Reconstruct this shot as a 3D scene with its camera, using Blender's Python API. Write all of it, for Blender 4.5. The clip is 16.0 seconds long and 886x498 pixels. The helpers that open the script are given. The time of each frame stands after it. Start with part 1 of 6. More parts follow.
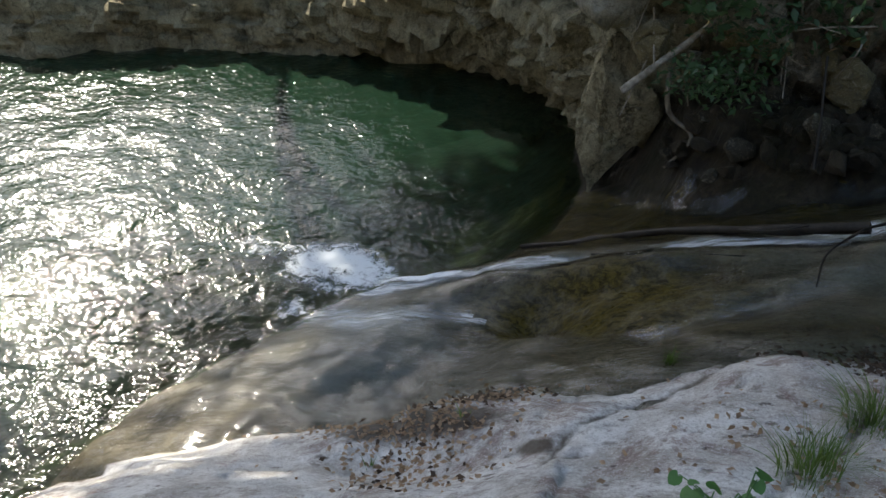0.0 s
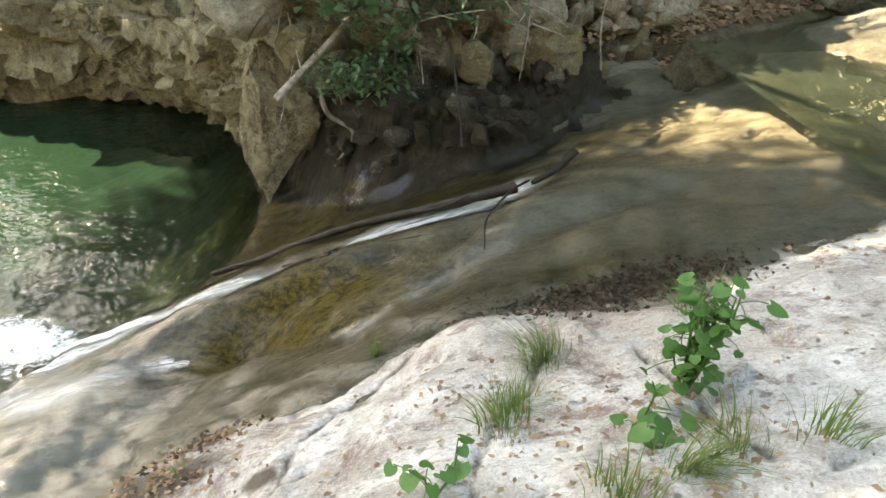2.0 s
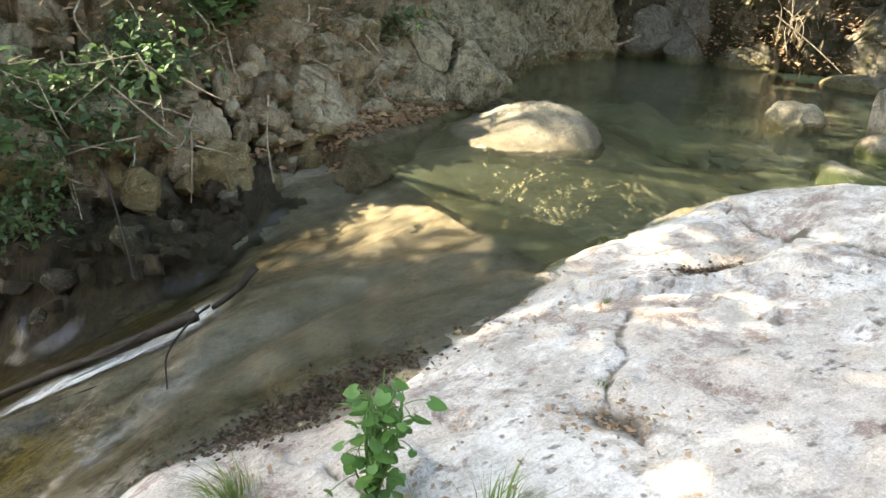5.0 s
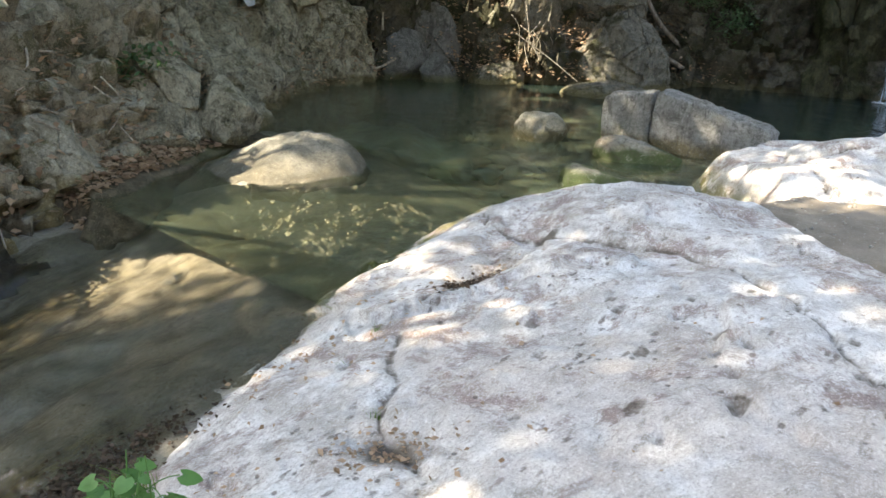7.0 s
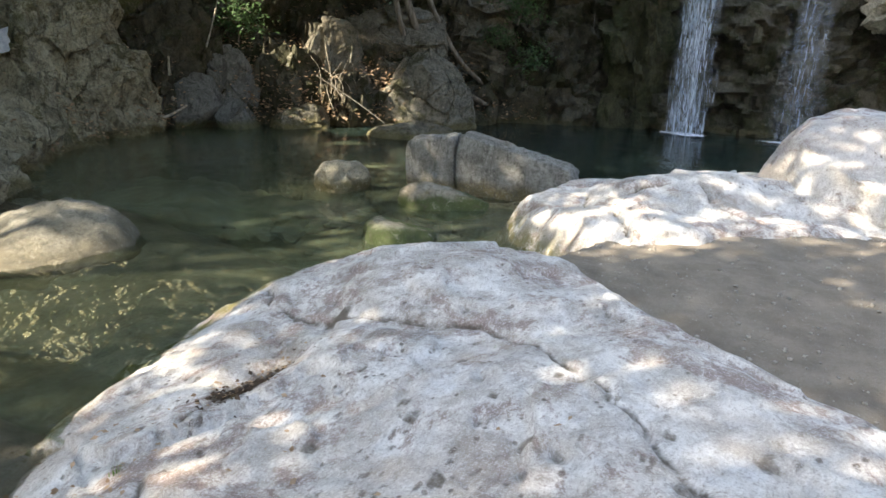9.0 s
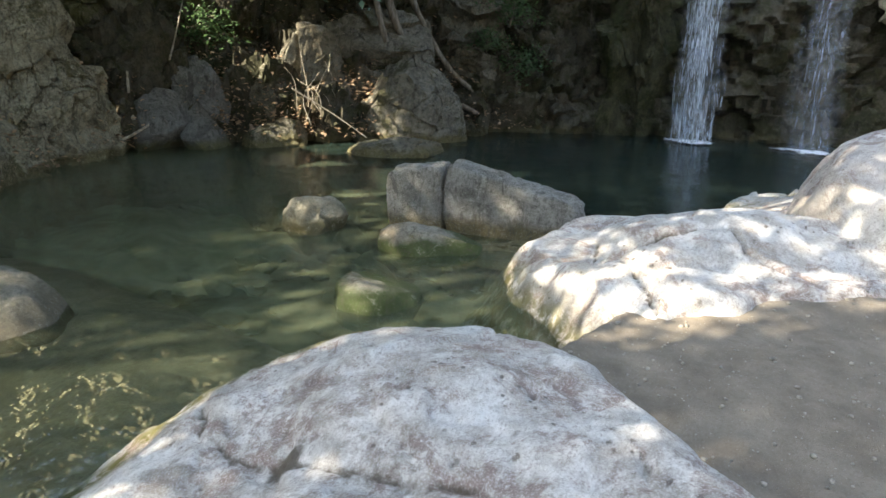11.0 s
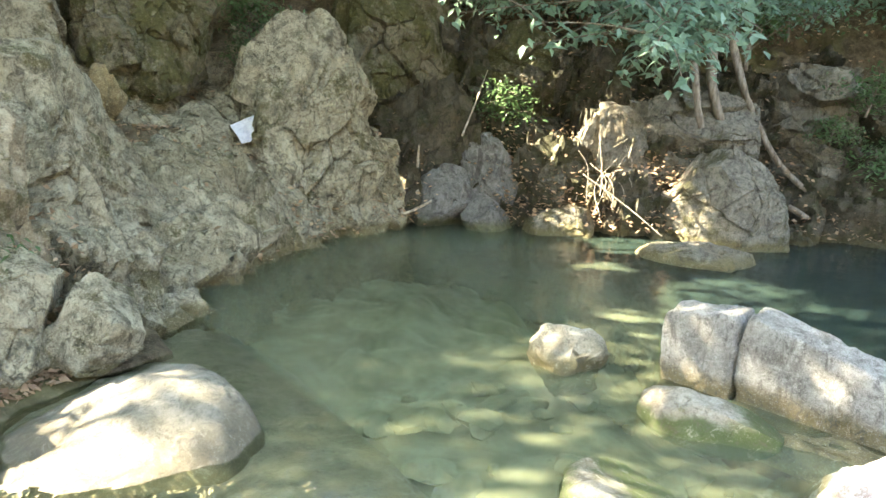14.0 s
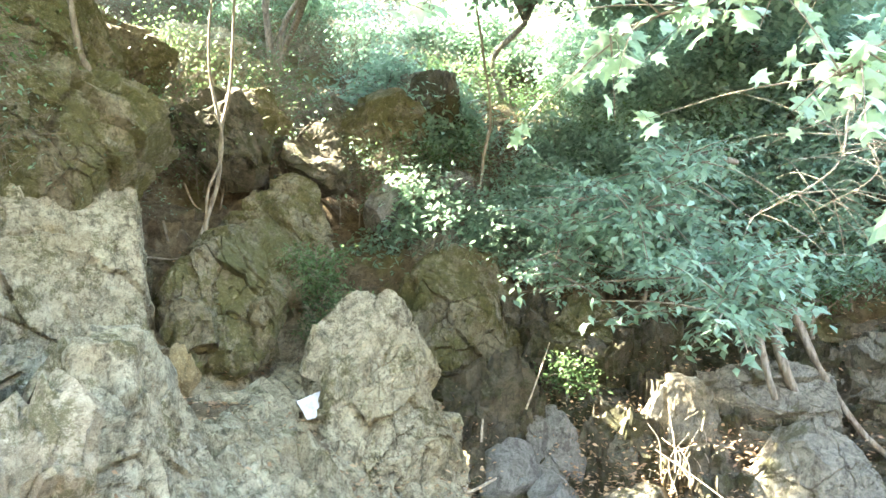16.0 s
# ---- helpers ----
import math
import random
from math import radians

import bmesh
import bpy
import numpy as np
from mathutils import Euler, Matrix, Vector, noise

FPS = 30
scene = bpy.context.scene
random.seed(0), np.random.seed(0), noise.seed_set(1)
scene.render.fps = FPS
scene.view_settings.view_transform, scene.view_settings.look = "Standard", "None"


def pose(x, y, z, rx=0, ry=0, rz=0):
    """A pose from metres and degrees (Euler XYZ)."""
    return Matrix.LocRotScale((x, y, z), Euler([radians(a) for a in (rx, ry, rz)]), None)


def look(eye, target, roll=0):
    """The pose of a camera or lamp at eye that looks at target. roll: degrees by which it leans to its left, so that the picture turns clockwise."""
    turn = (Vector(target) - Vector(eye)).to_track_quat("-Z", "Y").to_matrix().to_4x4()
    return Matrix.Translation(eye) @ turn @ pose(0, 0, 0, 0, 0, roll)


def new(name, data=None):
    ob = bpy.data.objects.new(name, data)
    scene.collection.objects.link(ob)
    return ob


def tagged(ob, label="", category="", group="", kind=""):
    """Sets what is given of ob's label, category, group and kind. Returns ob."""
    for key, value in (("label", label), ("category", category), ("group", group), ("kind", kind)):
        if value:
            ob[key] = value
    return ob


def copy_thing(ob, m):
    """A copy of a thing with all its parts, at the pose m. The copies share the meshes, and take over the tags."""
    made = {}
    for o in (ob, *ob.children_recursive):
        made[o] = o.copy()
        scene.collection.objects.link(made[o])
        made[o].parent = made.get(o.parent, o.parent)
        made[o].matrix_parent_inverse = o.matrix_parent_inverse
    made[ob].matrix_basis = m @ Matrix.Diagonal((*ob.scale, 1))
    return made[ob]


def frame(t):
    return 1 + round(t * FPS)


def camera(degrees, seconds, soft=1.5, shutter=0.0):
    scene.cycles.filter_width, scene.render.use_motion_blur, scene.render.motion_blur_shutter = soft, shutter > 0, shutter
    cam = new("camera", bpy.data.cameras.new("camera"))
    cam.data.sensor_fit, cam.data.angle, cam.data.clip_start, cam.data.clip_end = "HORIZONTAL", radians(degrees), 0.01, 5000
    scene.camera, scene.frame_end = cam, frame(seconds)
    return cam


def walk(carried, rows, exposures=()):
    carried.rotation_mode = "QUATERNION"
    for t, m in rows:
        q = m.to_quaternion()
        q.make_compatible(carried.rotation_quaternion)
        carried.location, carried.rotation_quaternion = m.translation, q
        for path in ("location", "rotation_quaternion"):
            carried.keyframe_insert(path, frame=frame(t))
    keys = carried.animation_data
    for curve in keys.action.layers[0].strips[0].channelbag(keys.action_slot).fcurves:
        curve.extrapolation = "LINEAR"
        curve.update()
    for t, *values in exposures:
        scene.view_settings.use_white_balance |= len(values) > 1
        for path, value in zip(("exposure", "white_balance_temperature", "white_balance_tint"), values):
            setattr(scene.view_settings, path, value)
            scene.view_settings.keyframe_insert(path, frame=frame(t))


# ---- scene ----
cam = camera(61.9, 16.0)
PATH = [
    (0, (1.425, -0.345, 1.603), (0.963, 1.254, 0.494), 2.6),
    (0.5, (1.452, -0.327, 1.603), (1.198, 1.303, 0.472), 2.0),
    (1, (1.475, -0.312, 1.594), (1.437, 1.34, 0.467), 2.5),
    (1.5, (1.504, -0.305, 1.623), (1.65, 1.353, 0.515), 3.4),
    (2, (1.535, -0.294, 1.633), (1.84, 1.371, 0.568), 3.6),
    (2.5, (1.567, -0.286, 1.647), (2.011, 1.376, 0.627), 3.8),
    (3, (1.603, -0.284, 1.659), (2.175, 1.369, 0.69), 3.7),
    (3.5, (1.641, -0.281, 1.672), (2.342, 1.357, 0.764), 3.9),
    (4, (1.675, -0.286, 1.69), (2.497, 1.322, 0.831), 4.2),
    (6.5, (1.857, -0.363, 1.744), (3.19, 0.96, 1.057), 3.6),
    (7, (1.913, -0.368, 1.753), (3.364, 0.825, 1.066), 3.1),
    (7.5, (2.013, -0.383, 1.773), (3.563, 0.699, 1.118), 2.8),
    (8, (2.222, -0.387, 1.756), (3.851, 0.598, 1.143), 1.7),
    (8.5, (2.455, -0.313, 1.77), (4.132, 0.593, 1.165), 2.4),
    (9, (2.578, -0.222, 1.819), (4.3, 0.615, 1.24), 2.7),
    (11.5, (3.957, 0.4, 2.07), (5.674, 1.225, 1.46), 1.4),
    (12, (4.274, 0.587, 2.102), (5.974, 1.41, 1.444), 1.8),
    (12.5, (4.425, 0.729, 2.176), (6.12, 1.529, 1.479), 2.1),
    (13, (4.594, 0.815, 2.199), (6.102, 1.886, 1.44), -0.7),
    (13.5, (4.881, 0.787, 2.266), (6.205, 2.119, 1.578), 0.7),
    (14, (4.958, 0.806, 2.332), (6.217, 2.281, 1.842), 3.2),
    (14.5, (4.972, 0.83, 2.39), (6.214, 2.375, 2.122), 3.8),
    (15, (4.967, 0.831, 2.414), (6.214, 2.39, 2.301), 3.4),
    (15.5, (4.905, 0.845, 2.478), (6.105, 2.445, 2.529), 2.7),
    (16, (4.919, 0.813, 2.496), (6.056, 2.447, 2.694), 2.3),
]
EXPOSURES = [(0.0, 1.25, 7000, 9), (0.6, 2.0, 8100, 8), (1.3, 2.75, 9100, 7), (2.3, 3.15, 9700, 8), (4.2, 3.25, 9500, 9), (6.5, 2.9, 8100, 10), (9.0, 2.5, 7800, 10), (12.6, 2.75, 7900, 7), (13.4, 3.85, 8200, 8), (14.2, 4.65, 8500, 8), (16.0, 5.35, 7800, 8)]
walk(cam, [(t, look(eye, target, roll)) for t, eye, target, roll in PATH], EXPOSURES)

# ---- light ----
SUN_TO = Vector((-0.55, 0.50, 0.62)).normalized()
sun_data = bpy.data.lights.new("sun", "SUN")
sun_data.energy, sun_data.angle, sun_data.color = 4.5, radians(0.55), (1.0, 0.955, 0.88)
sun = new("sun", sun_data)
sun.matrix_world = look(SUN_TO * 40, (0, 0, 0))
world = bpy.data.worlds.new("sky")
scene.world = world
world.use_nodes = True
_n, _l = world.node_tree.nodes, world.node_tree.links
_sky = _n.new("ShaderNodeTexSky")
_sky.sky_type, _sky.sun_disc = "NISHITA", False
_sky.sun_elevation = math.asin(SUN_TO.z)
_sky.sun_rotation = math.atan2(SUN_TO.x, SUN_TO.y)
_n["Background"].inputs[1].default_value = 0.15
_l.new(_sky.outputs[0], _n["Background"].inputs[0])


# ---- noise ----
def hash3(i, j, k, seed):
    n = (i * 374761393 + j * 668265263 + k * 1440662683 + seed * 974711) & 0xFFFFFFFF
    n = ((n ^ (n >> 13)) * 1274126177) & 0xFFFFFFFF
    n = ((n ^ (n >> 15)) * 2246822519) & 0xFFFFFFFF
    return ((n ^ (n >> 16)) & 0xFFFFFF) / float(0x1000000)


def vnoise(p, seed=0):
    """Smooth value noise, -1 to 1, at an array of points."""
    f = np.floor(p)
    i = f.astype(np.int64)
    u = p - f
    u = u * u * u * (u * (u * 6 - 15) + 10)
    out = 0
    for a in (0, 1):
        for b in (0, 1):
            for c in (0, 1):
                w = (u[:, 0] if a else 1 - u[:, 0]) * (u[:, 1] if b else 1 - u[:, 1]) * (u[:, 2] if c else 1 - u[:, 2])
                out = out + w * hash3(i[:, 0] + a, i[:, 1] + b, i[:, 2] + c, seed)
    return out * 2 - 1


def fbm(p, octaves=4, seed=0, gain=0.5):
    out, amp = 0, 1.0
    for o in range(octaves):
        out = out + amp * vnoise(p * (2.03 ** o) + 7.3 * o, seed + o)
        amp *= gain
    return out


def cells(p, seed=0):
    """Distance to the nearest and second cell point, and the nearest one's random number."""
    f = np.floor(p).astype(np.int64)
    d1, d2, rnd = np.full(len(p), 9.0), np.full(len(p), 9.0), np.zeros(len(p))
    for a in (-1, 0, 1):
        for b in (-1, 0, 1):
            for c in (-1, 0, 1):
                i, j, k = f[:, 0] + a, f[:, 1] + b, f[:, 2] + c
                q = np.stack([i + hash3(i, j, k, seed), j + hash3(i, j, k, seed + 1), k + hash3(i, j, k, seed + 2)], 1)
                d = ((q - p) ** 2).sum(1)
                nearer = d < d1
                d2 = np.where(nearer, d1, np.minimum(d2, d))
                rnd = np.where(nearer, hash3(i, j, k, seed + 3), rnd)
                d1 = np.where(nearer, d, d1)
    return np.sqrt(d1), np.sqrt(d2), rnd


def facets(p, seed=0, tilt=0.8):
    """Broken-rock relief: each cell is a tilted plane at a height of its own, with a crack round it."""
    f = np.floor(p).astype(np.int64)
    d1, d2, h = np.full(len(p), 9.0), np.full(len(p), 9.0), np.zeros(len(p))
    for a in (-1, 0, 1):
        for b in (-1, 0, 1):
            for c in (-1, 0, 1):
                i, j, k = f[:, 0] + a, f[:, 1] + b, f[:, 2] + c
                q = np.stack([i + hash3(i, j, k, seed), j + hash3(i, j, k, seed + 1), k + hash3(i, j, k, seed + 2)], 1) - p
                d = np.abs(q).sum(1) * 0.55 + 0.45 * np.sqrt((q * q).sum(1))
                nearer = d < d1
                d2 = np.where(nearer, d1, np.minimum(d2, d))
                t = hash3(i, j, k, seed + 3) - 0.5 + tilt * (q[:, 0] * (hash3(i, j, k, seed + 4) - 0.5) + q[:, 1] * (hash3(i, j, k, seed + 5) - 0.5) + q[:, 2] * (hash3(i, j, k, seed + 6) - 0.5)) * 2
                h = np.where(nearer, t, h)
                d1 = np.where(nearer, d, d1)
    return h, d2 - d1


def ramp(x, a, b):
    u = np.clip((x - a) / (b - a), 0, 1)
    return u * u * (3 - 2 * u)


def bell(x, y, cx, cy, r, ry=None):
    return np.exp(-((x - cx) / r) ** 2 - ((y - cy) / (ry or r)) ** 2)


# ---- meshes ----
def mesh_of(name, verts, faces, smooth=True):
    verts, faces = np.asarray(verts, np.float32), np.asarray(faces, np.int32)
    me = bpy.data.meshes.new(name)
    k = faces.shape[1]
    me.vertices.add(len(verts)); me.vertices.foreach_set("co", verts.ravel())
    me.loops.add(faces.size); me.loops.foreach_set("vertex_index", faces.ravel())
    me.polygons.add(len(faces))
    me.polygons.foreach_set("loop_start", np.arange(0, faces.size, k, dtype=np.int32))
    me.update(calc_edges=True)
    me.validate()
    if smooth:
        me.polygons.foreach_set("use_smooth", np.ones(len(me.polygons), bool))
    return me


def grid_faces(nu, nv):
    a = (np.arange(nu - 1)[:, None] * nv + np.arange(nv - 1)[None]).ravel()
    return np.stack([a, a + nv, a + nv + 1, a + 1], 1)


def field(name, x0, x1, y0, y1, step, fn, keep=None):
    """A height field z = fn(x, y), without the squares that keep() leaves out."""
    xs, ys = np.arange(x0, x1 + step / 2, step), np.arange(y0, y1 + step / 2, step)
    x, y = [a.ravel() for a in np.meshgrid(xs, ys, indexing="ij")]
    v = np.stack([x, y, fn(x, y)], 1)
    faces = grid_faces(len(xs), len(ys))
    if keep is not None:
        ok = keep(x, y, v[:, 2])
        faces = faces[ok[faces].any(1)]
        used = np.unique(faces)
        back = np.zeros(len(v), np.int64); back[used] = np.arange(len(used))
        v, faces = v[used], back[faces]
    return mesh_of(name, v, faces)


def attr(me, name, values):
    a = me.attributes.new(name, "FLOAT", "POINT")
    a.data.foreach_set("value", np.asarray(values, np.float32))


def coords(me):
    v = np.empty(len(me.vertices) * 3, np.float32)
    me.vertices.foreach_get("co", v)
    return v.reshape(-1, 3).astype(np.float64)


def crisp(me, degrees=34):
    me.set_sharp_from_angle(angle=radians(degrees))
    return me


def put(name, me, mat, parent=None, label="", category="", group="", kind="", at=None):
    ob = new(name, me)
    if mat is not None and not me.materials:
        for m in mat if isinstance(mat, (list, tuple)) else [mat]:
            me.materials.append(m)
    ob.parent = parent
    if at is not None:
        ob.matrix_basis = at
    return tagged(ob, label, category, group, kind)


ICO = {}


def ico(sub):
    if sub not in ICO:
        bm = bmesh.new()
        bmesh.ops.create_icosphere(bm, subdivisions=sub, radius=1)
        ICO[sub] = (np.array([v.co[:] for v in bm.verts]), np.array([[v.index for v in f.verts] for f in bm.faces]))
        bm.free()
    return ICO[sub]


def rock_mesh(name, size, seed, sub=5, cuts=24, blocky=0.58, rough=0.035, chips=0.05, boxy=3.2, scale=1.0):
    """A stone about size metres across its axes: a rounded box, cut by random planes, worn and pitted."""
    rng = np.random.default_rng(seed)
    n, faces = ico(sub)
    s = np.array(size) / 2.0
    v = n / (np.abs(n) ** boxy).sum(1)[:, None] ** (1 / boxy)
    for _ in range(cuts):
        d = rng.normal(size=3); d /= np.linalg.norm(d)
        lim = blocky + rng.random() * 0.30
        over = np.maximum(v @ d - lim, 0)
        v = v - over[:, None] * d * 0.98
    v = v * s
    m = float(s.mean())
    nn = v / np.linalg.norm(v, axis=1)[:, None]
    w = v + 50 + seed * 3.7
    v = v + nn * (m * rough * 2.2 * fbm(w * (0.9 / m) * scale, 3, seed))[:, None]
    h, gap = facets((w + 0.1 * m * nn) * (1.5 / m) * scale, seed, 0.9)
    v = v + nn * (m * chips * 1.7 * h - m * chips * 0.5 * (1 - ramp(gap, 0.0, 0.07)))[:, None]
    h, gap = facets(w * (4.5 / m) * scale, seed + 9, 0.9)
    v = v + nn * (m * chips * 0.6 * h)[:, None]
    v = v + nn * (m * rough * 0.35 * fbm(w * (5.0 / m) * scale, 3, seed + 5))[:, None]
    return crisp(mesh_of(name, v, faces))


def tube(name, pts, radii, sides=8, wobble=0.0, seed=0):
    """A tapered round stem along points."""
    pts = np.asarray(pts, float); radii = np.asarray(radii, float)
    t = np.gradient(pts, axis=0); t /= np.linalg.norm(t, axis=1)[:, None] + 1e-9
    ref = np.where(np.abs(t[:, 2:3]) > 0.9, [[1.0, 0, 0]], [[0, 0, 1.0]])
    a = np.cross(t, ref); a /= np.linalg.norm(a, axis=1)[:, None] + 1e-9
    b = np.cross(t, a)
    ang = np.arange(sides) * 2 * np.pi / sides
    rr = radii[:, None] * (1 + wobble * vnoise(np.stack([np.repeat(np.arange(len(pts)), sides) * 0.7, np.tile(ang, len(pts)), np.full(len(pts) * sides, seed * 1.7)], 1), seed).reshape(len(pts), sides))
    ring = pts[:, None] + rr[..., None] * (np.cos(ang)[None, :, None] * a[:, None] + np.sin(ang)[None, :, None] * b[:, None])
    v = ring.reshape(-1, 3)
    f = []
    for i in range(len(pts) - 1):
        for j in range(sides):
            k = (j + 1) % sides
            f.append((i * sides + j, i * sides + k, (i + 1) * sides + k, (i + 1) * sides + j))
    return v, np.array(f)


def smooth_line(ctrl, n):
    """A curve through control points (Catmull-Rom), n points."""
    c = np.asarray(ctrl, float)
    c = np.vstack([2 * c[0] - c[1], c, 2 * c[-1] - c[-2]])
    u = np.linspace(0, len(c) - 3 - 1e-6, n)
    i = u.astype(int); u = (u - i)[:, None]
    p0, p1, p2, p3 = c[i], c[i + 1], c[i + 2], c[i + 3]
    return 0.5 * (2 * p1 + (p2 - p0) * u + (2 * p0 - 5 * p1 + 4 * p2 - p3) * u ** 2 + (3 * p1 - p0 - 3 * p2 + p3) * u ** 3)


def joined(name, pieces):
    vs, fs, o = [], [], 0
    for v, f in pieces:
        vs.append(v); fs.append(f + o); o += len(v)
    return mesh_of(name, np.vstack(vs), np.vstack(fs))


# ---- materials ----
class Nodes:
    def __init__(self, name):
        self.mat = bpy.data.materials.new(name)
        self.mat.use_nodes = True
        self.n, self.l = self.mat.node_tree.nodes, self.mat.node_tree.links
        self.bsdf = self.n["Principled BSDF"]
        self.geo = self.n.new("ShaderNodeNewGeometry")
        self.pos = self.geo.outputs["Position"]

    def node(self, kind, **ins):
        nd = self.n.new(kind)
        for k, v in ins.items():
            self.set(nd.inputs[k.replace("_", " ")], v)
        return nd

    def set(self, sock, v):
        if isinstance(v, bpy.types.NodeSocket):
            self.l.new(v, sock)
        elif isinstance(v, (tuple, list)) and len(v) == 3 and sock.type == "RGBA":
            sock.default_value = (*v, 1)
        else:
            sock.default_value = v

    def noise(self, scale, detail=5, rough=0.6, stretch=None, dist=0.0):
        vec = self.pos
        if stretch:
            m = self.n.new("ShaderNodeMapping")
            self.l.new(self.pos, m.inputs[0]); m.inputs["Scale"].default_value = stretch
            vec = m.outputs[0]
        return self.node("ShaderNodeTexNoise", Vector=vec, Scale=scale, Detail=detail, Roughness=rough, Distortion=dist).outputs[0]

    def voronoi(self, scale, feature="F1", out="Distance"):
        nd = self.n.new("ShaderNodeTexVoronoi"); nd.feature = feature
        self.l.new(self.pos, nd.inputs["Vector"]); nd.inputs["Scale"].default_value = scale
        return nd.outputs[out]

    def ramp(self, fac, a, b, va=0.0, vb=1.0):
        nd = self.node("ShaderNodeMapRange", Value=fac)
        nd.interpolation_type = "SMOOTHSTEP"
        for k, v in zip(("From Min", "From Max", "To Min", "To Max"), (a, b, va, vb)):
            nd.inputs[k].default_value = v
        return nd.outputs[0]

    def mix(self, fac, a, b, kind="MIX"):
        nd = self.n.new("ShaderNodeMix"); nd.data_type, nd.blend_type = "RGBA", kind
        self.set(nd.inputs[0], fac); self.set(nd.inputs[6], a); self.set(nd.inputs[7], b)
        return nd.outputs[2]

    def math(self, op, a, b=0.0):
        nd = self.n.new("ShaderNodeMath"); nd.operation = op
        self.set(nd.inputs[0], a); self.set(nd.inputs[1], b)
        return nd.outputs[0]

    def attribute(self, name):
        nd = self.n.new("ShaderNodeAttribute"); nd.attribute_name = name
        return nd.outputs["Fac"]

    def bump(self, height, strength=0.4, distance=0.02, normal=None):
        nd = self.node("ShaderNodeBump", Height=height, Strength=strength, Distance=distance)
        if normal is not None:
            self.l.new(normal, nd.inputs["Normal"])
        return nd.outputs[0]

    def done(self, color, rough=0.8, normal=None, spec=0.3):
        self.set(self.bsdf.inputs["Base Color"], color)
        self.set(self.bsdf.inputs["Roughness"], rough)
        self.set(self.bsdf.inputs["Specular IOR Level"], spec)
        if normal is not None:
            self.l.new(normal, self.bsdf.inputs["Normal"])
        return self.mat

    def up(self, a=0.3, b=0.9):
        s = self.n.new("ShaderNodeSeparateXYZ")
        self.l.new(self.geo.outputs["Normal"], s.inputs[0])
        return self.ramp(s.outputs[2], a, b)

    def height(self, a, b):
        s = self.n.new("ShaderNodeSeparateXYZ")
        self.l.new(self.pos, s.inputs[0])
        return self.ramp(s.outputs[2], a, b)


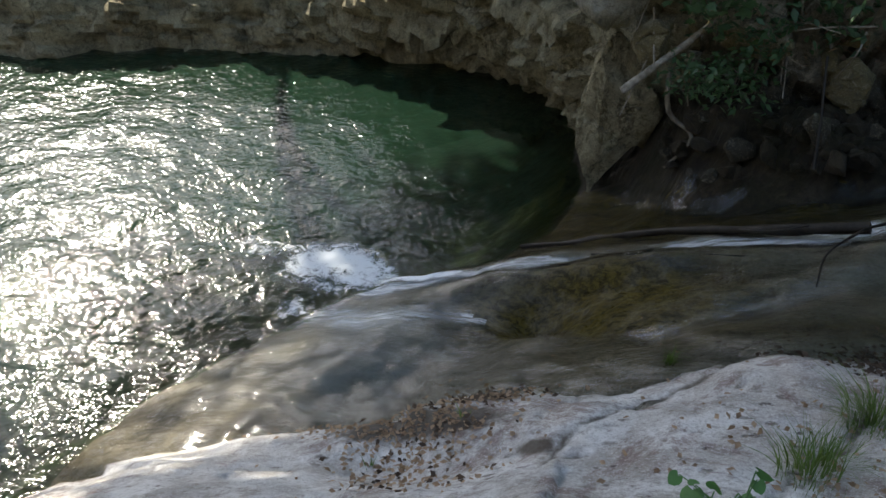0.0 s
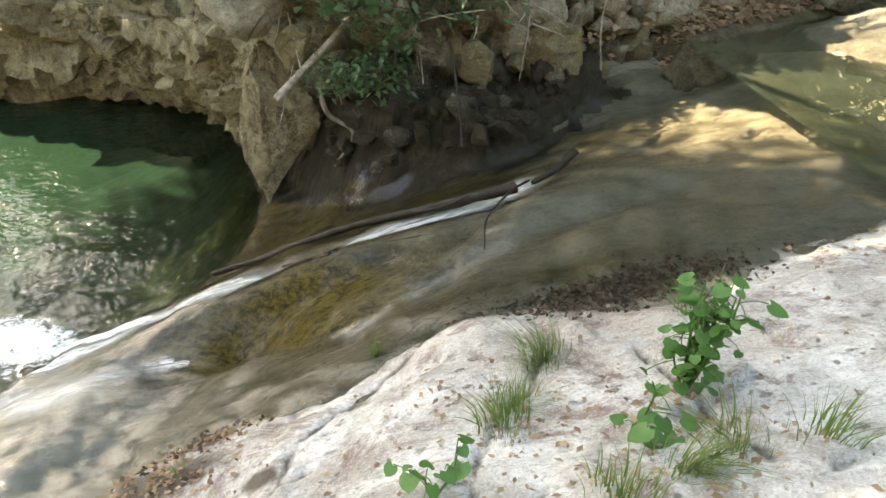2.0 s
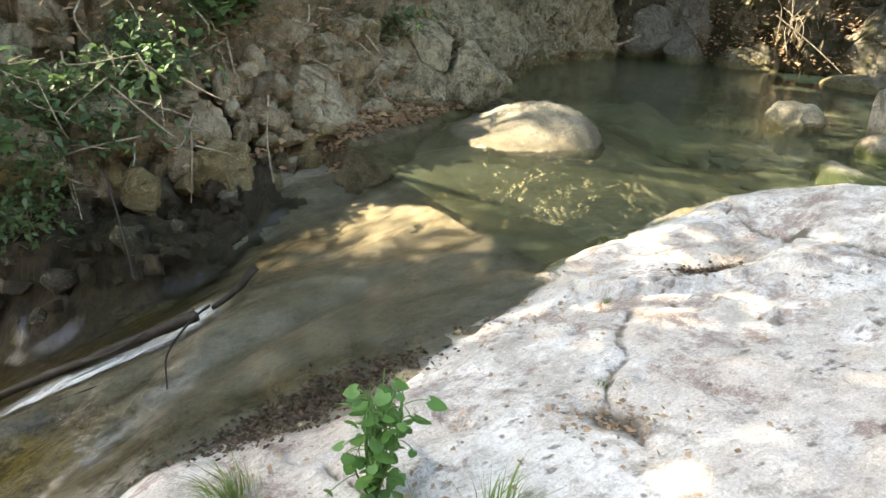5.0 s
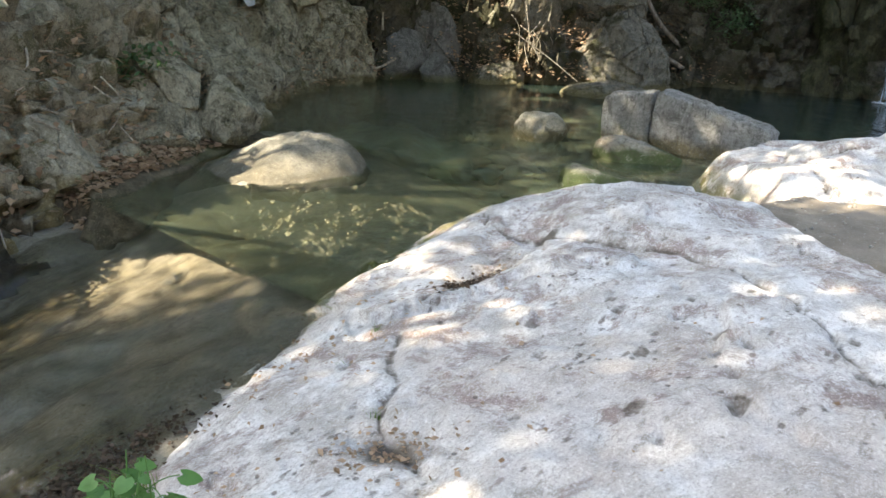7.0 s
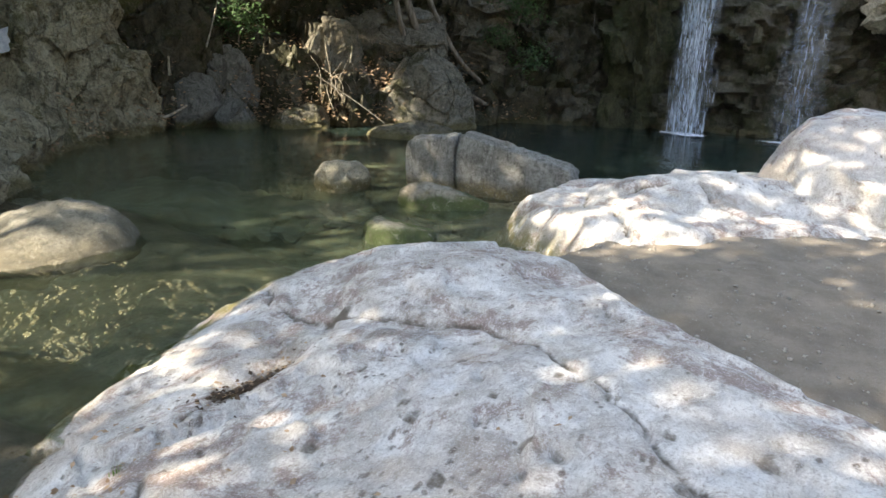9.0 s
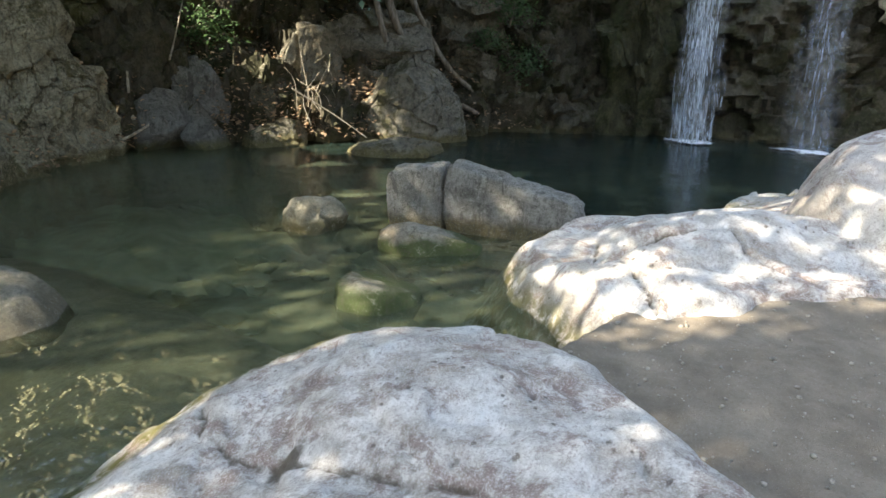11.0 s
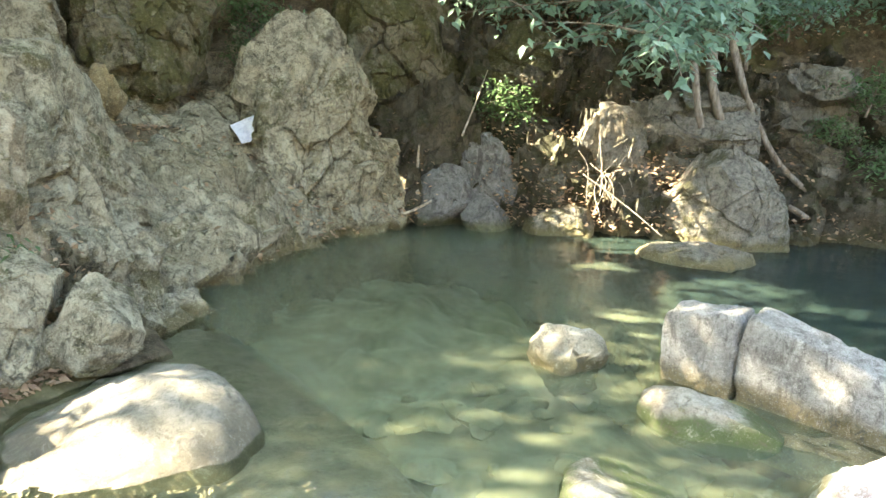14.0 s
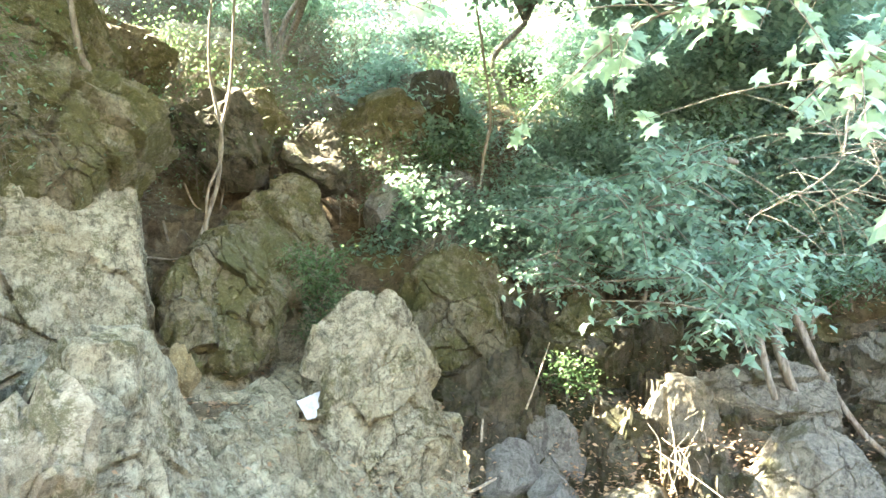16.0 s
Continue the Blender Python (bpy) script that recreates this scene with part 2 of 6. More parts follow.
def limestone():
    m = Nodes("limestone")
    big, mid, fine = m.noise(0.8, 5, 0.6), m.noise(4.5, 7, 0.7), m.noise(34, 6, 0.72)
    c = m.mix(m.ramp(mid, 0.36, 0.62), (0.42, 0.395, 0.36), (0.71, 0.695, 0.67))
    c = m.mix(m.math("MULTIPLY", m.ramp(big, 0.46, 0.60), 0.7), c, (0.47, 0.415, 0.365))
    c = m.mix(m.math("MULTIPLY", m.ramp(m.noise(2.6, 7, 0.75, None, 0.5), 0.52, 0.62), 0.65), c, (0.30, 0.255, 0.22))
    c = m.mix(m.math("MULTIPLY", m.ramp(m.noise(7, 6, 0.8, (1.0, 2.0, 1.0)), 0.57, 0.66), 0.6), c, (0.20, 0.17, 0.14))
    c = m.mix(m.math("MULTIPLY", m.ramp(fine, 0.52, 0.72), 0.55), c, (0.30, 0.265, 0.225))
    c = m.mix(m.math("MULTIPLY", m.ramp(m.noise(1.7, 5, 0.6), 0.60, 0.72), 0.5), c, (0.62, 0.65, 0.68))
    mp = m.n.new("ShaderNodeMapping"); m.l.new(m.pos, mp.inputs[0]); mp.inputs["Scale"].default_value = (8, 17, 8); mp.inputs["Rotation"].default_value = (0, 0, 0.5)
    vo = m.n.new("ShaderNodeTexVoronoi"); m.l.new(mp.outputs[0], vo.inputs["Vector"]); vo.inputs["Scale"].default_value = 1.0
    dash = m.math("MULTIPLY", m.ramp(m.math("ADD", vo.outputs["Distance"], m.math("MULTIPLY", m.math("SUBTRACT", m.noise(14, 6, 0.8), 0.5), 1.1)), 0.26, 0.11), m.ramp(m.noise(1.9, 4), 0.47, 0.60))
    c = m.mix(m.math("MULTIPLY", dash, 0.8), c, (0.13, 0.10, 0.08))
    mauve = m.math("MULTIPLY", m.ramp(m.noise(1.5, 8, 0.78, None, 0.8), 0.50, 0.57), m.ramp(m.noise(6, 6, 0.8), 0.40, 0.56))
    c = m.mix(m.math("MULTIPLY", mauve, 0.85), c, (0.235, 0.165, 0.145))
    speck = m.noise(95, 4, 0.8)
    c = m.mix(m.ramp(speck, 0.52, 0.64, 0, 0.42), c, (0.84, 0.82, 0.80))
    c = m.mix(m.ramp(speck, 0.46, 0.35, 0, 0.5), c, (0.21, 0.18, 0.155))
    grain = m.noise(18, 10, 0.86, (1.0, 1.6, 1.0), 0.8)
    c = m.mix(m.ramp(grain, 0.53, 0.61, 0, 0.55), c, (0.27, 0.235, 0.20))
    c = m.mix(m.ramp(grain, 0.45, 0.37, 0, 0.5), c, (0.86, 0.85, 0.83))
    hole = m.math("MULTIPLY", m.ramp(m.voronoi(16), 0.22, 0.10), m.ramp(m.noise(2.7, 4), 0.50, 0.60))
    c = m.mix(m.math("MULTIPLY", hole, 0.8), c, (0.14, 0.115, 0.095))
    c = m.mix(m.math("MULTIPLY", m.attribute("algae"), m.ramp(m.noise(9, 5, 0.7), 0.34, 0.55)), c, (0.105, 0.098, 0.026))
    # darkens the debris hollows and paints shade into joints and pits
    dirt_shade = m.ramp(m.math("ADD", m.attribute("dirt_shade"), m.math("MULTIPLY", m.math("SUBTRACT", m.noise(22, 5, 0.7), 0.5), 0.8)), 0.25, 0.75, 0, 0.9)
    c = m.mix(dirt_shade, c, (0.085, 0.066, 0.048))
    h = m.math("ADD", m.math("MULTIPLY", mid, 0.7), m.math("MULTIPLY", fine, 0.35))
    h = m.math("SUBTRACT", h, m.math("MULTIPLY", m.math("ADD", dash, hole), 0.3))
    h = m.math("ADD", h, m.math("MULTIPLY", m.math("SUBTRACT", speck, m.math("MULTIPLY", grain, 3.0)), 0.14))
    return m.done(c, m.ramp(mid, 0.3, 0.7, 0.75, 0.95), m.bump(h, 0.8, 0.032))


def cliff_rock(name, pale, dark, ochre, moss, moss_at=0.55, wet=0.0, tide=None, band=(0.06, 0.17), cracks=0.0, grit=0.35, flecks=0.5):
    m = Nodes(name)
    big, mid, fine = m.noise(0.7, 5, 0.6), m.noise(4, 9, 0.8, None, 0.3), m.noise(26, 6, 0.75)
    c = m.mix(m.ramp(mid, 0.36, 0.62), tuple(0.75 * k + 0.25 * j for k, j in zip(dark, pale)), pale)
    c = m.mix(m.math("MULTIPLY", m.ramp(big, 0.52, 0.68), 0.7), c, ochre)
    tilt = m.n.new("ShaderNodeMapping"); m.l.new(m.pos, tilt.inputs[0])
    tilt.inputs["Rotation"].default_value, tilt.inputs["Scale"].default_value = (0.35, 0.55, 0.3), (3.2, 3.2, 0.6)
    run = m.node("ShaderNodeTexNoise", Vector=tilt.outputs[0], Scale=2.2, Detail=8, Roughness=0.72, Distortion=0.5).outputs[0]
    c = m.mix(m.ramp(run, 0.53, 0.64, 0, 0.75), c, tuple(0.8 * k for k in dark))
    c = m.mix(m.math("MULTIPLY", m.ramp(m.noise(1.6, 9, 0.8), moss_at, moss_at + 0.07), 0.85), c, moss)
    c = m.mix(m.math("MULTIPLY", m.ramp(fine, 0.5, 0.74), 0.6), c, tuple(k * 0.45 for k in dark))
    c = m.mix(m.math("MULTIPLY", m.ramp(m.noise(9, 5, 0.75), 0.58, 0.66), 0.45), c, tuple(min(1, k * 1.5) for k in pale))
    if tide:
        sep = m.n.new("ShaderNodeSeparateXYZ"); m.l.new(m.pos, sep.inputs[0])
        zz = m.math("ADD", sep.outputs[2], m.math("MULTIPLY", m.math("SUBTRACT", m.noise(3.5, 4), 0.5), 0.22))
        c = m.mix(m.ramp(zz, band[1], band[0], 0, 0.9), c, tide)
    h = m.math("ADD", m.math("ADD", m.math("MULTIPLY", mid, 0.5), m.math("MULTIPLY", fine, 0.35)), m.math("MULTIPLY", run, -0.6))
    speck = m.noise(85, 3, 0.8)
    c = m.mix(m.ramp(speck, 0.56, 0.70, 0, flecks), c, tuple(min(1, k * 1.7) for k in pale))
    c = m.mix(m.ramp(speck, 0.44, 0.32, 0, 0.55), c, tuple(k * 0.4 for k in dark))
    grain = m.noise(12, 10, 0.86, None, 0.6)
    c = m.mix(m.ramp(grain, 0.51, 0.60, 0, 0.70), c, tuple(k * 0.55 for k in dark))
    c = m.mix(m.ramp(grain, 0.46, 0.37, 0, 0.45), c, tuple(min(1, k * 1.35) for k in pale))
    h = m.math("ADD", h, m.math("MULTIPLY", speck, grit * 0.35))
    h = m.math("SUBTRACT", h, m.math("MULTIPLY", grain, 0.55))
    if cracks:
        nz = m.n.new("ShaderNodeTexNoise"); m.l.new(m.pos, nz.inputs["Vector"]); nz.inputs["Scale"].default_value = 2.2; nz.inputs["Detail"].default_value = 5
        warp = m.n.new("ShaderNodeVectorMath"); warp.operation = "MULTIPLY_ADD"
        m.l.new(nz.outputs["Color"], warp.inputs[0]); warp.inputs[1].default_value = (0.9, 0.9, 0.9); m.l.new(m.pos, warp.inputs[2])
        sc = m.n.new("ShaderNodeMapping"); m.l.new(warp.outputs[0], sc.inputs[0]); sc.inputs["Scale"].default_value = (1.5, 1.5, 0.9); sc.inputs["Rotation"].default_value = (0.4, 0.5, 0)
        vo = m.n.new("ShaderNodeTexVoronoi"); vo.feature = "DISTANCE_TO_EDGE"; m.l.new(sc.outputs[0], vo.inputs["Vector"]); vo.inputs["Scale"].default_value = 1.6
        line = m.math("MULTIPLY", m.ramp(vo.outputs["Distance"], 0.022, 0.002), m.ramp(m.noise(1.9, 5, 0.7), 0.50, 0.60))
        c = m.mix(m.math("MULTIPLY", line, cracks), c, tuple(k * 0.22 for k in dark))
        h = m.math("SUBTRACT", h, m.math("MULTIPLY", line, 0.5 * cracks))
    return m.done(c, 0.9 - wet, m.bump(h, 0.9, 0.085))


def wet_rock():
    m = Nodes("wet_stream_rock")
    big, mid, fine = m.noise(1.1, 5, 0.6), m.noise(7, 8, 0.75, (0.7, 1.4, 1), 0.4), m.noise(42, 6, 0.75)
    c = m.mix(m.ramp(mid, 0.38, 0.62), (0.095, 0.086, 0.066), (0.27, 0.25, 0.205))
    c = m.mix(m.math("MULTIPLY", m.ramp(big, 0.48, 0.62), 0.6), c, (0.17, 0.145, 0.08))
    c = m.mix(m.math("MULTIPLY", m.ramp(m.noise(2.4, 7, 0.75), 0.52, 0.62), 0.6), c, (0.085, 0.068, 0.040))
    c = m.mix(m.math("MULTIPLY", m.ramp(fine, 0.50, 0.66), 0.6), c, (0.050, 0.042, 0.030))
    c = m.mix(m.math("MULTIPLY", m.ramp(m.noise(3.1, 8, 0.8), 0.52, 0.62), 0.5), c, (0.30, 0.29, 0.265))
    grain = m.noise(15, 10, 0.85, (0.8, 1.5, 1.0), 0.6)
    c = m.mix(m.ramp(grain, 0.51, 0.60, 0, 0.50), c, (0.045, 0.037, 0.025))
    c = m.mix(m.ramp(grain, 0.45, 0.37, 0, 0.4), c, (0.36, 0.34, 0.29))
    c = m.mix(m.math("MULTIPLY", m.attribute("pale"), m.ramp(m.noise(4, 7, 0.75), 0.30, 0.62, 0.6, 1.0)), c, (0.44, 0.435, 0.415))
    c = m.mix(m.math("MULTIPLY", m.attribute("silt"), m.ramp(m.noise(5, 9, 0.8), 0.36, 0.62, 0.30, 0.80)), c, (0.265, 0.242, 0.19))
    c = m.mix(m.math("MULTIPLY", m.attribute("olive"), m.ramp(m.noise(5, 6, 0.75), 0.30, 0.60, 0.6, 1.0)), c, m.mix(m.ramp(grain, 0.42, 0.58), (0.115, 0.088, 0.020), (0.026, 0.020, 0.007)))
    h = m.math("ADD", mid, m.math("MULTIPLY", fine, 0.4))
    return m.done(c, m.ramp(fine, 0.3, 0.7, 0.2, 0.55), m.bump(h, 0.9, 0.04), m.ramp(m.attribute("olive"), 0, 1, 0.3, 0.05))


def sand():
    m = Nodes("sand")
    mid, fine = m.noise(3, 6, 0.7), m.noise(60, 6, 0.8)
    c = m.mix(m.ramp(mid, 0.3, 0.7), (0.155, 0.130, 0.102), (0.255, 0.220, 0.175))
    c = m.mix(m.math("MULTIPLY", m.ramp(fine, 0.5, 0.7), 0.6), c, (0.11, 0.088, 0.065))
    c = m.mix(m.math("MULTIPLY", m.ramp(m.noise(150, 3, 0.8), 0.6, 0.72), 0.7), c, (0.5, 0.47, 0.42))
    return m.done(c, 0.95, m.bump(m.math("ADD", mid, fine), 0.6, 0.015))


def pool_bed():
    m = Nodes("pool_bed")
    mid, fine = m.noise(2.5, 6, 0.7), m.noise(20, 5, 0.7)
    c = m.mix(m.ramp(mid, 0.35, 0.65), (0.14, 0.14, 0.09), (0.27, 0.26, 0.19))
    c = m.mix(m.math("MULTIPLY", m.ramp(fine, 0.5, 0.7), 0.5), c, (0.06, 0.06, 0.035))
    return m.done(c, 0.9, m.bump(mid, 0.6, 0.05))


def litter_soil():
    m = Nodes("leafy_soil")
    mid, fine = m.noise(7, 6, 0.75), m.noise(45, 5, 0.8)
    c = m.mix(m.ramp(mid, 0.35, 0.65), (0.06, 0.049, 0.031), (0.17, 0.14, 0.092))
    c = m.mix(m.math("MULTIPLY", m.ramp(fine, 0.52, 0.68), 0.8), c, (0.25, 0.20, 0.135))
    c = m.mix(m.math("MULTIPLY", m.ramp(m.noise(0.9, 4), 0.5, 0.65), 0.6), c, (0.12, 0.125, 0.05))
    return m.done(c, 0.95, m.bump(m.math("ADD", mid, fine), 0.9, 0.05))


def water(name, clear, murk, fog, wave_scale, wave, rough=0.03, stretch=(1, 1, 1), depth=True, foam=False, deep=None):
    """Clear water whose murk thickens with the depth below it (the depth attribute), with a rippled shine."""
    m = Nodes(name)
    m.n.remove(m.bsdf)
    out = m.n["Material Output"]
    w1, w2 = m.noise(wave_scale, 3, 0.55, stretch, 0.4), m.noise(wave_scale * 3.3, 2, 0.5, stretch, 0.2)
    nrm = m.bump(m.math("ADD", w1, m.math("MULTIPLY", w2, 0.35)), 1.0, wave)
    tr = m.node("ShaderNodeBsdfTransparent", Color=clear)
    if deep:
        murk = m.mix(m.ramp(m.attribute("depth"), 0.3, 1.9), murk, deep)
    df = m.node("ShaderNodeBsdfDiffuse", Color=murk)
    a = m.n.new("ShaderNodeMixShader")
    if depth:
        k = m.math("SUBTRACT", 1.0, m.math("POWER", 2.718, m.math("MULTIPLY", m.attribute("depth"), -fog)))
        m.set(a.inputs[0], k)
    else:
        a.inputs[0].default_value = fog
    m.l.new(tr.outputs[0], a.inputs[1]); m.l.new(df.outputs[0], a.inputs[2])
    gl = m.node("ShaderNodeBsdfGlossy", Color=(1, 1, 1), Roughness=rough, Normal=nrm)
    fr = m.node("ShaderNodeFresnel", IOR=1.33, Normal=nrm)
    b = m.n.new("ShaderNodeMixShader")
    m.l.new(fr.outputs[0], b.inputs[0]); m.l.new(a.outputs[0], b.inputs[1]); m.l.new(gl.outputs[0], b.inputs[2])
    last = b
    if foam:
        white = m.node("ShaderNodeBsdfDiffuse", Color=(0.82, 0.86, 0.88), Normal=nrm)
        c = m.n.new("ShaderNodeMixShader")
        streak = m.ramp(m.math("ADD", m.attribute("foam"), m.math("MULTIPLY", m.math("SUBTRACT", m.noise(17, 8, 0.85, (0.22, 3.0, 0.5), 0.5), 0.5), m.ramp(m.attribute("foam"), 0.0, 0.4, 0.9, 3.4))), 0.50, 1.55, 0, 0.66)
        m.set(c.inputs[0], streak)
        m.l.new(b.outputs[0], c.inputs[1]); m.l.new(white.outputs[0], c.inputs[2])
        last = c
    m.l.new(last.outputs[0], out.inputs[0])
    return m.mat


def leafy(name, a, b, gloss=0.45):
    """Thin leaves: colour varies leaf by leaf, and light comes through them."""
    m = Nodes(name)
    m.n.remove(m.bsdf)
    out = m.n["Material Output"]
    c = m.mix(m.geo.outputs["Random Per Island"], a, b)
    c = m.mix(m.ramp(m.noise(30, 2), 0.4, 0.7, 0, 0.35), c, tuple(k * 0.5 for k in a))
    p = m.node("ShaderNodeBsdfPrincipled", Base_Color=c, Roughness=gloss)
    t = m.node("ShaderNodeBsdfTranslucent", Color=m.mix(0.5, c, tuple(min(1, k * 1.7) for k in b)))
    x = m.n.new("ShaderNodeMixShader"); x.inputs[0].default_value = 0.42
    m.l.new(p.outputs[0], x.inputs[1]); m.l.new(t.outputs[0], x.inputs[2]); m.l.new(x.outputs[0], out.inputs[0])
    return m.mat


def plain(name, a, b, scale=12, rough=0.85, bump=0.4, stretch=None):
    m = Nodes(name)
    n1, n2 = m.noise(scale, 6, 0.7, stretch), m.noise(scale * 6, 4, 0.7)
    c = m.mix(m.ramp(n1, 0.35, 0.66), a, b)
    c = m.mix(m.math("MULTIPLY", m.ramp(n2, 0.5, 0.72), 0.4), c, tuple(k * 0.5 for k in a))
    return m.done(c, rough, m.bump(m.math("ADD", n1, n2), bump, 0.01))


LIMESTONE = limestone()
CLIFF = cliff_rock("cliff_rock", (0.40, 0.365, 0.275), (0.17, 0.145, 0.10), (0.26, 0.21, 0.135), (0.09, 0.086, 0.036), 0.52, 0.0, (0.030, 0.026, 0.018), (-0.34, -0.06), 0.4)
GREY = cliff_rock("grey_rock", (0.225, 0.215, 0.175), (0.07, 0.066, 0.050), (0.17, 0.135, 0.08), (0.062, 0.062, 0.024), 0.52, 0.0, (0.12, 0.105, 0.045), cracks=0.5)
# mossy rock, its colours lowered to include shade from overhang and canopy
BACK = cliff_rock("back_rock_shaded", (0.112, 0.104, 0.078), (0.042, 0.038, 0.026), (0.10, 0.075, 0.04), (0.038, 0.042, 0.015), 0.48, 0.0, (0.085, 0.075, 0.036), cracks=0.5)
PALE = cliff_rock("pale_rock", (0.45, 0.425, 0.335), (0.21, 0.195, 0.145), (0.30, 0.255, 0.175), (0.15, 0.14, 0.06), 0.58, 0.0, (0.20, 0.165, 0.075), cracks=0.5)
MOSSWALL = cliff_rock("mossy_wall", (0.215, 0.20, 0.145), (0.07, 0.064, 0.040), (0.125, 0.108, 0.055), (0.070, 0.075, 0.021), 0.45, cracks=0.4)
LEDGE = cliff_rock("ledge_rock", (0.41, 0.385, 0.285), (0.075, 0.068, 0.046), (0.26, 0.225, 0.145), (0.085, 0.082, 0.034), 0.53, 0.0, (0.13, 0.11, 0.05), cracks=0.6)
PILLAR = cliff_rock("wet_mossy_rock", (0.085, 0.085, 0.046), (0.022, 0.021, 0.012), (0.06, 0.048, 0.024), (0.026, 0.034, 0.009), 0.50)
CONCRETE = cliff_rock("weathered_slab", (0.45, 0.445, 0.415), (0.17, 0.165, 0.145), (0.33, 0.31, 0.25), (0.22, 0.21, 0.15), 0.62, 0.0, (0.19, 0.15, 0.065), (0.06, 0.24), grit=1.6)
MOSSY = cliff_rock("mossy_rock", (0.40, 0.38, 0.32), (0.20, 0.18, 0.13), (0.22, 0.17, 0.12), (0.16, 0.15, 0.06), 0.6, 0.0, (0.040, 0.072, 0.010), (0.09, 0.17), flecks=0.12)
OCHRE = cliff_rock("ochre_rock", (0.44, 0.395, 0.26), (0.15, 0.125, 0.07), (0.24, 0.175, 0.08), (0.14, 0.125, 0.05), 0.58, cracks=0.6)
POOLSTONE = cliff_rock("pool_stone_rock", (0.42, 0.40, 0.33), (0.20, 0.185, 0.13), (0.27, 0.22, 0.13), (0.15, 0.14, 0.06), 0.58, 0.0, (0.085, 0.075, 0.026), (0.05, 0.19), flecks=0.25)
STREAMROCK = cliff_rock("stream_rock", (0.33, 0.315, 0.265), (0.19, 0.18, 0.14), (0.31, 0.265, 0.185), (0.17, 0.155, 0.075), 0.60, 0.0, (0.15, 0.132, 0.09), (0.02, 0.24), flecks=0.15)
BLUEGREY = cliff_rock("blue_grey_rock", (0.215, 0.218, 0.205), (0.09, 0.09, 0.082), (0.19, 0.17, 0.13), (0.09, 0.095, 0.045), 0.58, 0.0, (0.10, 0.105, 0.045), cracks=0.4, flecks=0.2)
# wet rock browns darkened further, with the bank's shade put into the colour
SHADED_WET = cliff_rock("shaded_wet_rock", (0.060, 0.048, 0.030), (0.014, 0.011, 0.007), (0.05, 0.034, 0.016), (0.024, 0.022, 0.008), 0.52, 0.35, flecks=0.2)
WET, SAND, BED, SOIL = wet_rock(), sand(), pool_bed(), litter_soil()
POOL = water("pool_water", (0.92, 0.95, 0.84), (0.135, 0.160, 0.100), 1.0, 5.0, 0.008, deep=(0.015, 0.026, 0.022))
DEEP = water("lower_pool_water", (0.66, 0.82, 0.62), (0.009, 0.025, 0.014), 1.3, 5.5, 0.028, 0.09)
RUN = water("running_water", (0.88, 0.87, 0.82), (0.26, 0.25, 0.22), 0.02, 9.0, 0.014, 0.10, (0.5, 1.6, 1), False, True)
LEAF = leafy("green_leaves", (0.085, 0.165, 0.110), (0.215, 0.330, 0.245))
DARKLEAF = leafy("dark_green_leaves", (0.04, 0.085, 0.035), (0.10, 0.18, 0.075))
PLANE = leafy("plane_leaves", (0.14, 0.24, 0.145), (0.26, 0.37, 0.25))
HERB = leafy("herb_leaves", (0.050, 0.145, 0.035), (0.115, 0.25, 0.07))
GRASS = leafy("grass_blades", (0.07, 0.14, 0.02), (0.16, 0.23, 0.06))
DRYLEAF = leafy("dry_leaves", (0.16, 0.10, 0.06), (0.46, 0.33, 0.22), 0.8)
DEBRIS = leafy("rotten_leaves", (0.022, 0.016, 0.011), (0.13, 0.085, 0.055), 0.7)
BARK = plain("bark", (0.10, 0.085, 0.065), (0.24, 0.215, 0.175), 18, 0.9, 0.7, (1, 1, 0.25))
TWIG = plain("dead_wood", (0.20, 0.17, 0.13), (0.42, 0.38, 0.31), 22, 0.9, 0.5)
WETWOOD = plain("wet_wood", (0.008, 0.006, 0.004), (0.026, 0.020, 0.014), 14, 0.5, 0.5)

# ---- the lie of the land ----
LOW = -1.5      # level of the lower pool; the upper pool lies at 0


SHORE_Y = (0.5, 1.75, 2.17, 2.6, 3.2, 3.65, 4.03, 4.38, 4.8, 5.4)
SHORE_X = (-1.4, -1.07, -0.9, -0.69, -0.36, 0.0, 0.45, 0.73, 0.93, 1.0)


def shore_s(x, y):
    """Distance up the rock from the lower pool's edge."""
    return (x - np.interp(y, SHORE_Y, SHORE_X)) * 0.83


def chute_y(x):
    """The line of the main fall of water down the rock."""
    return np.interp(x, [-0.2, 0.4, 1.4, 2.0, 2.6, 3.1, 4.2], [3.42, 3.56, 3.60, 3.58, 3.56, 3.66, 3.85])


def side_y(x):
    """The line of the second flow, along the dry slab."""
    return np.interp(x, [0.2, 0.96, 1.4, 1.65, 2.0, 2.3, 2.6, 3.5, 4.5], [3.0, 3.02, 2.78, 2.66, 2.80, 2.91, 3.0, 3.15, 3.3])


def foot_y(x):
    """The foot of the dripping rock wall beyond the stream."""
    return np.interp(x, [0.9, 1.39, 1.8, 2.55, 2.96, 3.5, 4.37, 5.2], [5.5, 5.0, 4.52, 4.28, 4.38, 4.8, 5.05, 5.6])


def stack(x, y, z=None):
    return np.stack([x, y, np.zeros_like(x) if z is None else z], 1)


